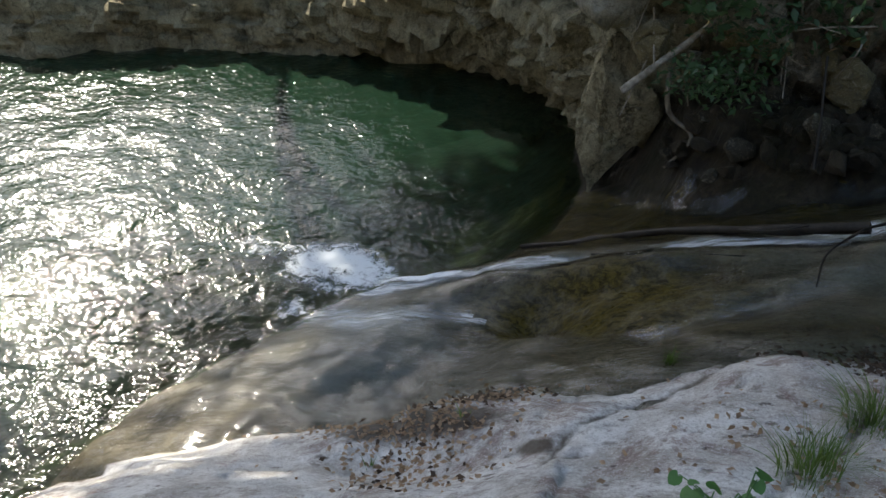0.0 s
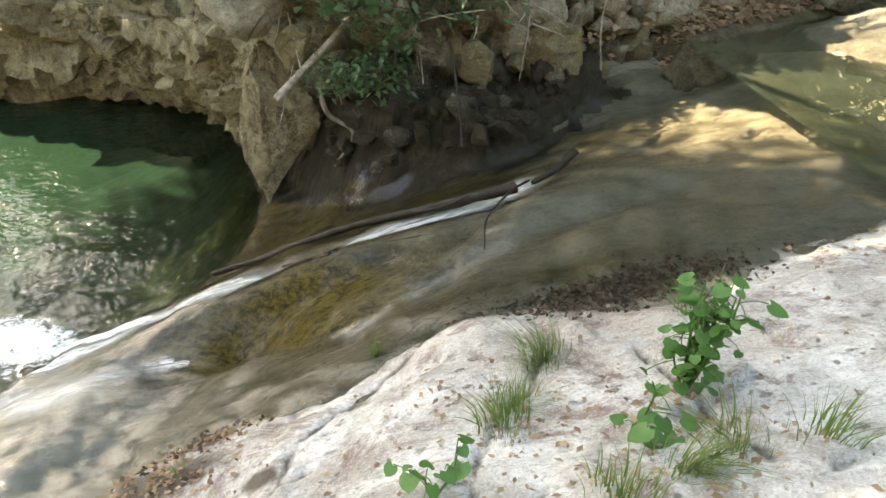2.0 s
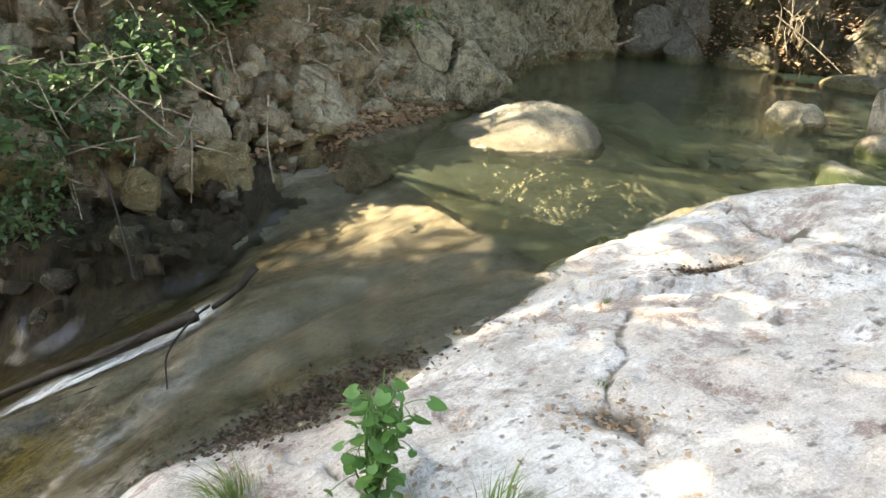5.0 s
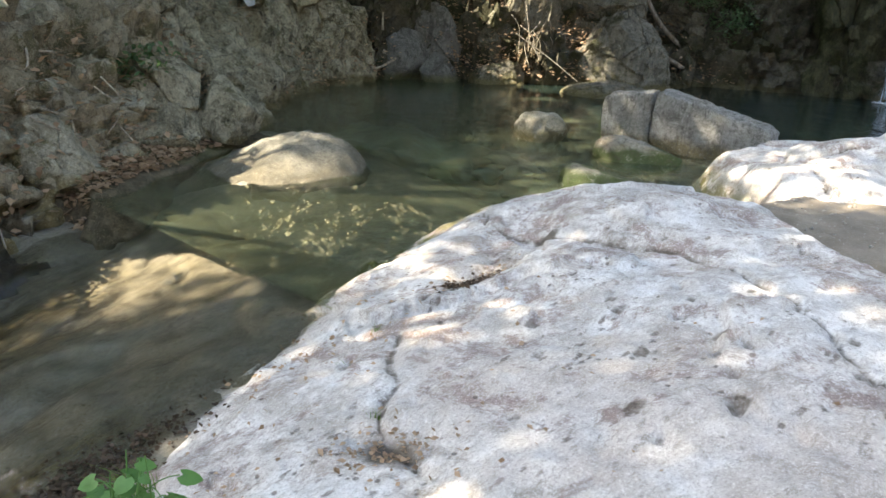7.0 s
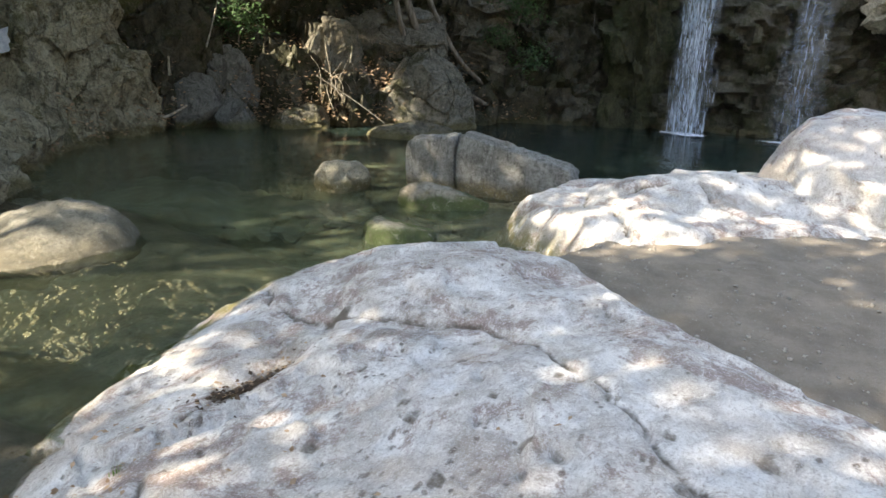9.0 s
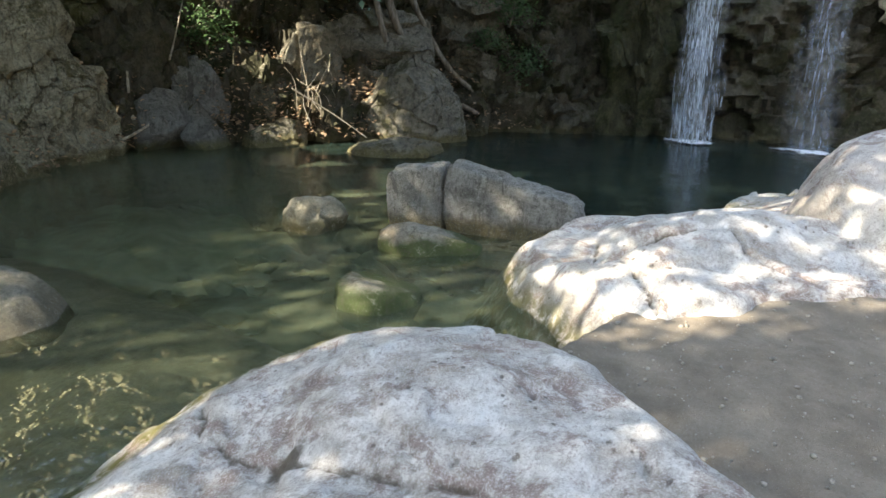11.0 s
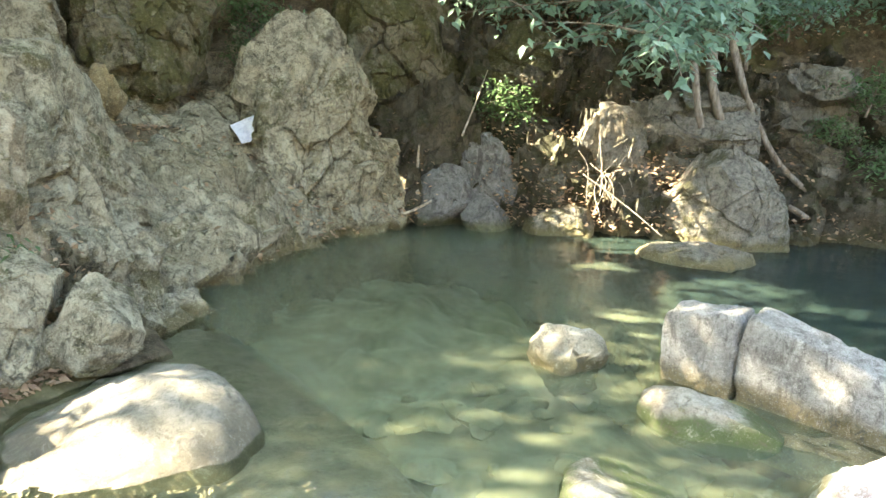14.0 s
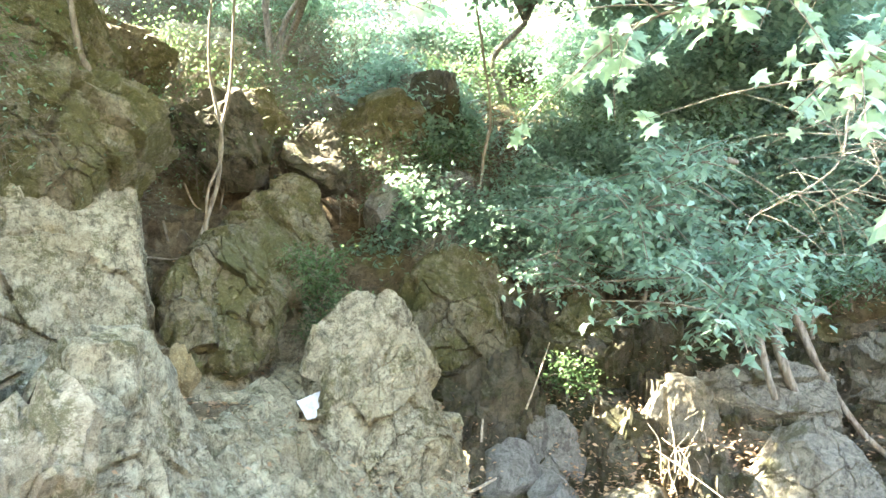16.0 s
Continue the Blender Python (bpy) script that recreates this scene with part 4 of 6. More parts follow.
low_part, high_part = np.arange(-2.4, 2.75, 0.045), np.arange(2.5, 10.1, 0.1)
cliff("cliff_pool", 0, 6.4, 0.03, np.arange(-2.4, 2.2, 0.045), OCHRE, "ochre and cream rock wall overhanging a green pool")
cliff("cliff_bank", 6.4, 10.2, 0.022, low_part, CLIFF, "crumbling brown rock bank with roots and loose stones")
cliff("cliff_ledge", 10.2, 15.2, 0.022, low_part, LEDGE, "pale fractured rock sloping from a ledge into the pool", 0.6)
cliff("cliff_back", 15.2, 20.9, 0.022, low_part, BACK, "mossy rock face behind the pool, its colour lowered for shade")
cliff("cliff_fall", 20.9, 27, 0.04, np.arange(-2.4, 8, 0.06), BACK, "wet rock behind a waterfall, its colour lowered for shade")
cliff("slope_left", 6.4, 13.6, 0.035, high_part, MOSSWALL, "steep mossy rock slope with dry leaves", 0.9)
cliff("slope_top", 12.0, 20.9, 0.09, np.arange(9.8, 18.1, 0.25), SOIL, "leafy slope rising to the trees", 0.7)
cliff("slope_back", 13.6, 20.9, 0.05, high_part, SOIL, "steep leafy slope above the pool", 0.7)

# ---- water ----
def water_sheet(name, x0, x1, y0, y1, step, level, bedfn, mat, label, wave=0.004):
    def z(x, y):
        return level + wave * fbm(stack(x, y) * 3.0, 3, 91)
    me = field(name, x0, x1, y0, y1, step, z)
    c = coords(me)
    attr(me, "depth", np.maximum(c[:, 2] - bedfn(c[:, 0], c[:, 1]), 0))
    return put(name, me, mat, label=label, category="water", kind="structure")


def upper_bed(x, y):
    return np.where(x < 7.4, np.maximum(bed_z(x, y), slab_z(x, y)), far_bed(x, y))


water_sheet("upper_pool", 4.4, 20.5, -3.5, 10.5, 0.08, 0.0, upper_bed, POOL, "calm clear green pool below a waterfall")
water_sheet("lower_pool", -16, 2.2, -0.8, 10, 0.06, LOW, lambda x, y: np.where((x > -7.4) & (y < 8.9), bed_z(x, y), -3.5), DEEP, "deep green pool glittering with sun and ripples", 0.012)


def run_z(x, y):
    return bed_z(x, y) + 0.022 + 0.010 * fbm(stack(x * 1.5, y * 5), 3, 95)


me = field("running_stream", -1.6, 5.0, 1.0, 5.3, 0.03, run_z, lambda x, y, z: (z > LOW - 0.02) & (z < 0.03) & (slab_z(x, y) < z + 0.05) & (y > bank_y(x) - 0.2) & (((x - 1.28) / 0.74) ** 2 + ((y - 3.02) / 0.35) ** 2 > 1 + 0.5 * fbm(stack(x * 2, y * 4), 3, 97)))
c = coords(me)
s = shore_s(c[:, 0], c[:, 1])
c[:, 1] += 0.07 * fbm(np.stack([c[:, 0] * 2.2, c[:, 1] * 0.6, 0 * s], 1), 3, 96)
dc, ds = c[:, 1] - chute_y(c[:, 0]), c[:, 1] - side_y(c[:, 0])
chan = 0.74 * np.exp(-(dc / 0.10) ** 2) * ramp(3.0 - c[:, 0], 0, 0.5) + 0.34 * np.exp(-(dc / 0.16) ** 2) * ramp(4.2 - c[:, 0], 0, 0.8)
chan = chan + 0.62 * np.exp(-(ds / 0.19) ** 2) * ramp(3.2 - c[:, 0], 0, 0.8) + 0.70 * bell(c[:, 0], c[:, 1], 2.45, 3.66, 0.35, 0.13) + 0.45 * bell(c[:, 0], c[:, 1], 0.75, 2.98, 0.2, 0.10)
attr(me, "foam", np.clip(chan + 0.40 * bell(c[:, 0], c[:, 1], 0.15, 3.45, 0.4, 0.18) + 0.45 * bell(c[:, 0], c[:, 1], 0.05, 2.85, 0.4, 0.4) + 0.30 * ramp(0.35 - s, 0, 0.35), 0, 1.2))
put("running_stream", me, RUN, label="thin sheet of water sliding down the rock with white streaks", category="stream", kind="structure")

# ---- stones ----
rng = np.random.default_rng(15)


def stone(name, at, size, seed, mat, label, turn=(0, 0, 0), category="boulder", group="", **kw):
    return put(name, rock_mesh(name, size, seed, **kw), mat, label=label, category=category, group=group, at=pose(*at, *turn))


def slab_block(name, at, length, height, thick, slope, seed, flip, parent):
    """One half of the broken slab: a thick upright plate with a sloping top and a torn joint."""
    n, faces = ico(6)
    v = n / (np.abs(n) ** 18).sum(1)[:, None] ** (1 / 18)
    v = v * np.array([length, thick, height]) / 2
    u = (v[:, 0] / length + 0.5)
    v[:, 2] = (v[:, 2] + height / 2) * (1 - slope * u if not flip else 1 - slope * (1 - u)) - height / 2
    w = v + seed * 11.3
    nn = v / np.linalg.norm(v, axis=1)[:, None]
    d = 0.014 * fbm(w * 3.2, 3, seed) + 0.016 * fbm(w * 18, 4, seed + 3) + 0.03 * fbm(w * np.array([6, 2, 6]), 2, seed + 6) * (np.abs(v[:, 0]) > length * 0.44)
    v = v + nn * d[:, None]
    return put(name, mesh_of(name, v, faces), CONCRETE, parent, at=at)


def crag(name, at, size, seed, mat, label, turn=(0, 0, 0), category="outcrop", taper=0.6, lean=(0.0, 0.0), dip=(35, 20), sub=7, step=0.14, boxy=3.4, cuts=14):
    """A jointed mass of bedrock: wider below than above, leaning, and broken along beds that dip into the ground."""
    rng = np.random.default_rng(seed)
    n, faces = ico(sub)
    v = n / (np.abs(n) ** boxy).sum(1)[:, None] ** (1 / boxy)
    for _ in range(cuts):
        d = rng.normal(size=3); d /= np.linalg.norm(d)
        v = v - np.maximum(v @ d - 0.66 - 0.3 * rng.random(), 0)[:, None] * d * 0.96
    up = np.clip((v[:, 2] + 1) / 2, 0, 1)
    k = 1 + (taper - 1) * up ** 1.3
    v = v * np.array(size) / 2
    v[:, 0] = v[:, 0] * k + lean[0] * up
    v[:, 1] = v[:, 1] * k + lean[1] * up
    nn = v / np.linalg.norm(v / (np.array(size) / 2), axis=1)[:, None] / (np.array(size) / 2) ** 2
    nn /= np.linalg.norm(nn, axis=1)[:, None]
    q = (v + seed * 5.3) @ np.array(Euler((radians(dip[0]), radians(dip[1]), seed)).to_matrix())
    w = np.stack([fbm(q * 0.9, 3, seed), fbm(q * 0.9 + 30, 3, seed + 1), fbm(q * 0.9 + 60, 3, seed + 2)], 1)
    q = q + 0.14 * w
    h, gap = facets(q * np.array([0.9, 1.3, 2.4]), seed, 0.9)
    d = step * (1.3 * h - 0.45 * (1 - ramp(gap, 0, 0.05)))
    h, gap = facets(q * np.array([2.2, 3.0, 6.5]), seed + 4, 0.9)
    d = d + step * (0.36 * h - 0.20 * (1 - ramp(gap, 0, 0.05)))
    h, gap = facets(q * np.array([7.0, 9.0, 16.0]), seed + 8, 0.9)
    d = d + step * (0.10 * h) + 0.008 * fbm(q * 9, 3, seed + 6)
    return put(name, crisp(mesh_of(name, v + nn * d[:, None], faces), 40), mat, label=label, category=category, at=pose(*at, *turn))


broken = tagged(new("broken_slab"), "grey broken stone slab standing in the pool, split in two", "stone slab")
broken.matrix_basis = pose(10.15, 2.90, -0.03, 0, 0, -82)
slab_block("slab_piece", pose(-0.69, 0, 0.14, 4, 0, 2), 0.56, 0.92, 0.34, -0.10, 3, False, broken)
slab_block("slab_piece", pose(0.30, 0.02, 0.22, 4, 0, -1), 1.36, 1.04, 0.34, 0.30, 5, False, broken)

stone("pool_stone", (9.45, 4.40, 0.03), (0.68, 0.6, 0.58), 12, POOLSTONE, "rounded pale stone half sunk in the pool", (0, 0, -60), "stone", cuts=8, boxy=2.2)
stone("pool_stone", (9.4, 3.12, 0.05), (0.98, 0.58, 0.40), 13, MOSSY, "flat pale stone with a green mossy rim in the pool", (0, 0, -70), "stone", cuts=4, boxy=2.3, chips=0.015)
stone("pool_stone", (8.12, 2.95, -0.03), (0.76, 0.70, 0.46), 14, MOSSY, "round mossy stone just above the water", (0, 0, 20), "stone", cuts=3, boxy=2.1, chips=0.015)


def whaleback_z(x, y):
    """A long low boulder that rises from the stream towards the pool and ends in a blunt nose."""
    u, v = (x - 5.0) * 0.969 + (y - 4.5) * 0.247, -(x - 5.0) * 0.247 + (y - 4.5) * 0.969
    p = stack(x, y)
    v = v + 0.08 * fbm(p * 1.3, 3, 63)
    top = np.interp(u, [-0.6, 0.4, 0.8, 1.2, 1.6, 1.9, 2.1], [-0.45, -0.08, 0.05, 0.17, 0.28, 0.26, 0.13]) - 1.6 * np.maximum(u - 2.0, 0)
    blunt = np.sqrt(np.maximum(1 - np.clip(u / 2.2, 0, 1) ** 5, 0.0)) + 0.14
    v = np.abs(v - 0.42) / (0.86 * blunt)
    z = -0.55 + (top + 0.55) * np.maximum(1 - v ** 2.4, 0) ** 0.55 - 0.3 * np.maximum(v - 1, 0)
    return z + 0.035 * fbm(p * 1.8, 4, 64) + 0.03 * facets(stack(x * 1.6, y * 2.2), 65, 0.8)[0] + 0.006 * fbm(p * 12, 3, 66)


put("stream_boulder", field("stream_boulder", 4.5, 7.8, 3.4, 6.6, 0.03, whaleback_z, lambda x, y, z: z > np.maximum(-0.50, bed_z(x, y) - 0.05)), STREAMROCK, label="pale rounded boulder at the pool's outflow", category="boulder")

stone("slab_footing", (9.85, 2.55, -0.10), (0.9, 2.1, 0.34), 19, PALE, "low yellowish rock under the broken slab", (0, 0, 12), "stone")
# rocks round the pool
def shelf_z(x, y):
    w = 0.18 * fbm(stack(x, y) * 1.7, 4, 59)
    d = y - np.interp(x, [3.6, 4.0, 4.8, 5.5, 6.5, 7.2], [5.0, 5.05, 5.35, 5.7, 6.2, 6.5]) - w
    return 0.04 + 0.25 * w - 0.8 * np.maximum(-d, 0) + 0.12 * ramp(d, 0, 0.8) - 0.9 * np.maximum(4.45 - x + 2 * w, 0)


put("litter_shelf", field("litter_shelf", 3.7, 6.9, 4.7, 7.0, 0.035, shelf_z, lambda x, y, z: z > -0.3), SOIL, label="dark muddy shelf covered in rotting leaves", category="soil", kind="structure")
crag("outcrop", (6.35, 8.3, 0.85), (3.0, 2.5, 2.6), 21, LEDGE, "pale fractured rock bulging above the water", (0, 0, 25), taper=0.72, dip=(50, 25), lean=(0.1, 0.1))
crag("outcrop", (6.75, 7.55, 0.30), (1.9, 1.5, 1.5), 70, LEDGE, "pale jointed rock stepping down into the pool", (0, 0, 35), taper=0.5, dip=(55, 10))
crag("outcrop", (10.35, 9.75, 1.05), (2.4, 1.9, 3.7), 22, LEDGE, "tall pale rock leaning above the pool", (0, 0, 5), taper=0.58, lean=(-0.28, 0.1), dip=(60, 30), step=0.16)
crag("boulder", (14.3, 7.8, 0.72), (1.75, 1.2, 2.15), 23, GREY, "grey boulder streaked by sun among dry leaves", (0, 0, -48), "boulder", taper=0.66, lean=(-0.1, 0), step=0.09, boxy=2.6)
crag("boulder", (15.1, 6.1, 0.55), (2.2, 1.3, 2.05), 24, GREY, "grey wedge-shaped boulder with a mossy foot", (0, 8, -60), "boulder", taper=0.42, lean=(-0.42, 0), step=0.06, boxy=2.6, dip=(30, 10))
stone("boulder", (13.6, 5.75, -0.02), (1.6, 0.9, 0.46), 25, GREY, "low flat boulder awash at the pool's edge", (0, 0, -58), sub=5, cuts=8, boxy=2.3)
crag("boulder", (12.75, 8.95, 0.65), (1.2, 0.9, 1.3), 26, BLUEGREY, "blue-grey stone against the back wall", (0, 0, -40), "boulder", taper=0.72, lean=(0.05, 0), sub=6, step=0.045)
crag("boulder", (11.95, 9.1, 0.40), (1.2, 0.9, 1.0), 36, BLUEGREY, "blue-grey stone against the back wall", (0, 8, -35), "boulder", taper=0.75, sub=6, step=0.045)
crag("boulder", (12.35, 8.55, 0.12), (0.9, 0.7, 0.7), 71, BLUEGREY, "low blue-grey stone at the water's edge", (0, 0, -20), "boulder", taper=0.75, sub=6, step=0.045)
crag("boulder", (13.45, 8.3, 0.75), (0.75, 0.6, 0.9), 27, GREY, "small grey stone among dry leaves", (10, 0, -50), "boulder", taper=0.7, sub=6, step=0.06)
crag("boulder", (13.2, 7.75, 0.08), (1.3, 0.8, 0.66), 37, GREY, "grey stone dappled by sun at the water's edge", (0, 6, -40), "boulder", taper=0.6, sub=6, step=0.07)
crag("boulder", (14.6, 6.85, 0.22), (0.8, 0.6, 0.9), 72, GREY, "grey stone wedged between two boulders", (0, -20, -60), "boulder", taper=0.5, sub=6, step=0.05)
crag("boulder", (15.35, 7.35, 1.45), (2.4, 1.2, 1.7), 28, GREY, "broad grey rock ledge above the boulders", (0, 0, -58), "boulder", taper=0.8, dip=(8, 5), step=0.08)
crag("boulder", (17.0, 6.1, 1.4), (2.0, 1.4, 2.8), 38, GREY, "cracked grey rock wall behind the roots", (0, 0, -58), "boulder", taper=0.85, dip=(12, 8))
spur = rock_mesh("hanging_rock", (0.9, 0.7, 1.5), 31, sub=6, chips=0.06)
c = coords(spur)
k = 0.10 + 0.90 * ramp(c[:, 2], -0.78, 0.25) ** 0.8
c[:, 0] = c[:, 0] * k - 0.10 * (1 - k)
c[:, 1] = c[:, 1] * k - 0.12 * (1 - k)
spur.vertices.foreach_set("co", c.astype(np.float32).ravel())
put("hanging_rock", spur, OCHRE, label="ochre rock spur tapering to a point over the water", category="rock spur", at=pose(1.12, 5.45, -0.78))

bank = ((3.99, 6.42, 0.46, 0.80, 0.46, 41), (3.97, 6.02, 0.06, 0.58, 0.78, 42), (4.48, 6.06, 0.10, 0.92, 0.74, 43), (3.33, 5.62, -0.10, 0.52, 0.80, 44), (3.38, 5.38, -0.27, 0.50, 0.62, 45),
        (3.73, 5.43, -0.34, 0.28, 0.28, 46), (5.12, 6.55, 0.42, 0.90, 0.50, 47), (5.77, 6.32, 0.26, 0.72, 0.52, 48), (6.38, 6.33, 0.30, 0.80, 0.66, 49), (2.72, 5.34, -0.24, 0.38, 0.34, 50),
        (1.99, 5.28, 0.10, 0.50, 0.40, 51), (1.34, 5.10, -0.02, 0.30, 0.30, 52), (1.0, 5.2, 0.26, 0.42, 0.38, 53), (5.1, 6.0, -0.02, 0.60, 0.40, 54), (4.7, 6.5, 0.55, 0.7, 0.5, 55), (5.75, 6.7, 0.65, 0.9, 0.6, 56), (2.5, 5.5, 0.25, 0.45, 0.4, 57), (4.2, 5.65, -0.22, 0.35, 0.25, 58))
for x, y, z, d, h, k in bank:
    tagged(crag("bank_stone", (x, y, z), (d * 1.35, d * 1.05, h * 1.3), k, LEDGE if x > 5.5 else PALE, "angular pale stone lodged in the brown bank", (k * 7 % 16 - 8, k * 5 % 20 - 10, k * 31 % 180), "stone", 0.82, sub=6, step=0.045, boxy=7, cuts=26, dip=(k * 13 % 50, 15)), group="stones in the bank")

for k in range(64):
    u, z = 6.7 + (3.6 if k < 26 else 1.8) * rng.random(), -0.25 + 0.9 * rng.random()
    x, y, z = face_at(u, z)
    d = 0.10 + 0.22 * rng.random()
    stone("bank_stone", (x + 0.05, y - 0.08, z), (d * 1.4, d, d * 1.1), 140 + k, (PALE, CLIFF)[k % 2], "angular stone lodged in the brown bank", tuple(rng.random(3) * 90), "stone", "stones in the bank", sub=3, cuts=20, blocky=0.5)
for k in range(90):
    x = 1.55 + 1.9 * rng.random()
    y = float(foot_y(x)) + 0.10 + 0.75 * rng.random()
    d = 0.05 + 0.16 * rng.random() ** 1.5
    stone("bank_stone", (x, y, float(bed_z(np.array([x]), np.array([y]))[0]) + 0.17 + 0.2 * d), (d * 1.5, d * 1.1, d), 260 + k, (CLIFF, SHADED_WET, SHADED_WET)[k % 3], "broken stone lying on the dark wet bank", tuple(rng.random(3) * 60), "stone", "stones in the bank", sub=3, cuts=20, blocky=0.5)
for k in range(40):
    x, y = 7.6 + 2.4 * rng.random(), 2.6 + 2.6 * rng.random()
    d = 0.10 + 0.25 * rng.random()
    stone("sunken_stone", (x, y, -0.45 + 0.1 * rng.random()), (d * 1.5, d, d * 0.6), 200 + k, BED, "small stone lying on the pool floor", (0, 0, 180 * rng.random()), "stone", "stones under water", sub=3)

crag("outcrop", (6.1, 11.25, 2.6), (3.4, 1.8, 3.2), 32, LEDGE, "tall smooth pale rock face above the ledge", (-6, 0, 10), taper=0.92, step=0.07, boxy=6, cuts=6)
crag("outcrop", (5.9, 11.6, 4.75), (4.0, 2.2, 2.2), 39, MOSSWALL, "slanting rock slabs with green-brown moss", (0, 22, 8), taper=0.8, boxy=5, dip=(20, 25))
crag("outcrop", (5.7, 12.5, 6.1), (4.2, 2.4, 2.8), 40, MOSSWALL, "slanting mossy rock slabs high on the slope", (0, 28, 5), taper=0.7, boxy=5, dip=(25, 30))
crag("outcrop", (6.9, 14.2, 6.3), (3.0, 2.0, 2.8), 41, MOSSWALL, "slanting mossy rock slab below the trees", (0, 30, 5), taper=0.75, boxy=5, dip=(25, 30))
crag("outcrop", (9.45, 16.3, 7.8), (2.4, 1.4, 1.9), 42, OCHRE, "ochre rock in thin layers among the scrub", (0, 8, 10), taper=0.85, boxy=5, dip=(4, 4), step=0.12)
crag("outcrop", (11.7, 14.4, 6.1), (2.4, 1.4, 2.0), 43, GREY, "grey rock standing out of the dry slope", (0, 20, 25), taper=0.7, dip=(40, 25))
crag("outcrop", (13.3, 14.2, 7.0), (2.0, 1.4, 1.8), 44, GREY, "grey rock standing out of the dry slope", (0, -12, 60), taper=0.7, dip=(30, 25))
crag("outcrop", (8.65, 11.45, 2.7), (2.2, 1.7, 2.3), 33, MOSSWALL, "mossy brown overhanging rock above the ledge", (0, 0, -8), taper=1.12, boxy=5, dip=(80, 10), step=0.12)
stone("outcrop", (7.72, 10.75, 1.75), (0.6, 0.5, 0.85), 35, OCHRE, "small ochre knob of rock on the ledge", (0, 0, 30), "outcrop", cuts=10, boxy=2.3)
crag("outcrop", (12.35, 10.75, 2.1), (2.5, 1.5, 3.2), 34, MOSSWALL, "dark mossy rock face on the slope", (0, 0, -20), taper=0.75, boxy=4, dip=(70, 20))
crag("outcrop", (14.0, 9.7, 2.2), (2.0, 1.2, 1.8), 73, MOSSWALL, "brown layered rock below the hanging leaves", (0, 0, -35), taper=0.8, boxy=5, dip=(6, 4))
crag("outcrop", (13.1, 12.3, 4.9), (1.0, 0.8, 1.0), 59, BLUEGREY, "blue-grey stone lying on the slope", (0, 0, 20), taper=0.8, sub=6, step=0.05)
crag("outcrop", (11.35, 12.0, 4.45), (0.8, 0.7, 0.9), 60, BLUEGREY, "blue-grey stone lying on the slope", (0, 20, 50), taper=0.8, sub=6, step=0.05)
for k, (x, y, z, d) in enumerate(((9.6, 12.0, 4.0, 1.5), (10.4, 12.4, 5.2, 1.4), (12.4, 11.7, 3.9, 1.3), (11.9, 13.2, 6.2, 1.6), (8.6, 12.6, 5.4, 1.5), (13.8, 11.2, 3.7, 1.3), (9.5, 13.4, 5.9, 1.2), (13.4, 13.6, 7.0, 1.6))):
    crag("outcrop", (x, y, z), (1.3 * d, 0.9 * d, d), 75 + k, (MOSSWALL, BACK, GREY)[k % 3], "weathered rock breaking through the leafy slope", (0, 20 - 9 * (k % 5), 37 * k), taper=0.7, sub=6, dip=(20 + 7 * k, 20))
stone("outcrop", (11.2, -1.15, 0.36), (3.2, 2.6, 1.75), 62, LIMESTONE, "tall white limestone hump beside the pool", (0, 0, -20), "outcrop", sub=6, cuts=12, blocky=0.74, boxy=2.3, chips=0.02)
crag("outcrop", (18.0, 3.15, 2.0), (1.5, 1.2, 6.0), 63, PILLAR, "mossy wet rock buttress beside a waterfall", (0, 0, 0), taper=0.9, dip=(75, 15), step=0.2)


crag("outcrop", (19.0, -1.6, 3.2), (2.4, 2.2, 3.4), 90, PALE, "pale rock catching the sun beside the falls", (0, 0, 20), taper=0.8)


def ledge_soil(x, y):
    w = 0.2 * fbm(stack(x, y) * 1.3, 4, 57)
    edge = np.minimum(np.minimum(y - 9.75, x - 7.25), 9.9 - x) + w
    return 1.38 + 0.25 * w + 0.10 * ramp(y, 10.2, 11.0) - 0.8 * np.maximum(0.25 - edge, 0) ** 0.8


put("ledge_soil", field("ledge_soil", 7.0, 10.0, 9.3, 11.4, 0.04, ledge_soil), SOIL, label="brown soil and dry leaves on a rock ledge", category="soil", kind="structure")

# ---- waterfall ----
def falling_water():
    m = Nodes("falling_water")
    m.n.remove(m.bsdf)
    st = m.noise(16, 5, 0.65, (1, 1, 0.10), 0.3)
    fine = m.noise(45, 3, 0.7, (1, 1, 0.16))
    a = m.ramp(m.math("ADD", m.math("MULTIPLY", st, 0.7), m.math("MULTIPLY", fine, 0.3)), 0.45, 0.66, 0.03, 0.90)
    a = m.math("MULTIPLY", a, m.attribute("body"))
    tr = m.node("ShaderNodeBsdfTransparent")
    df = m.node("ShaderNodeBsdfDiffuse", Color=(0.70, 0.79, 0.90))
    tl = m.node("ShaderNodeBsdfTranslucent", Color=(0.70, 0.79, 0.90))
    w = m.n.new("ShaderNodeMixShader"); w.inputs[0].default_value = 0.4
    m.l.new(df.outputs[0], w.inputs[1]); m.l.new(tl.outputs[0], w.inputs[2])
    x = m.n.new("ShaderNodeMixShader")
    m.set(x.inputs[0], a); m.l.new(tr.outputs[0], x.inputs[1]); m.l.new(w.outputs[0], x.inputs[2])
    m.l.new(x.outputs[0], m.n["Material Output"].inputs[0])
    return m.mat


FALL = falling_water()


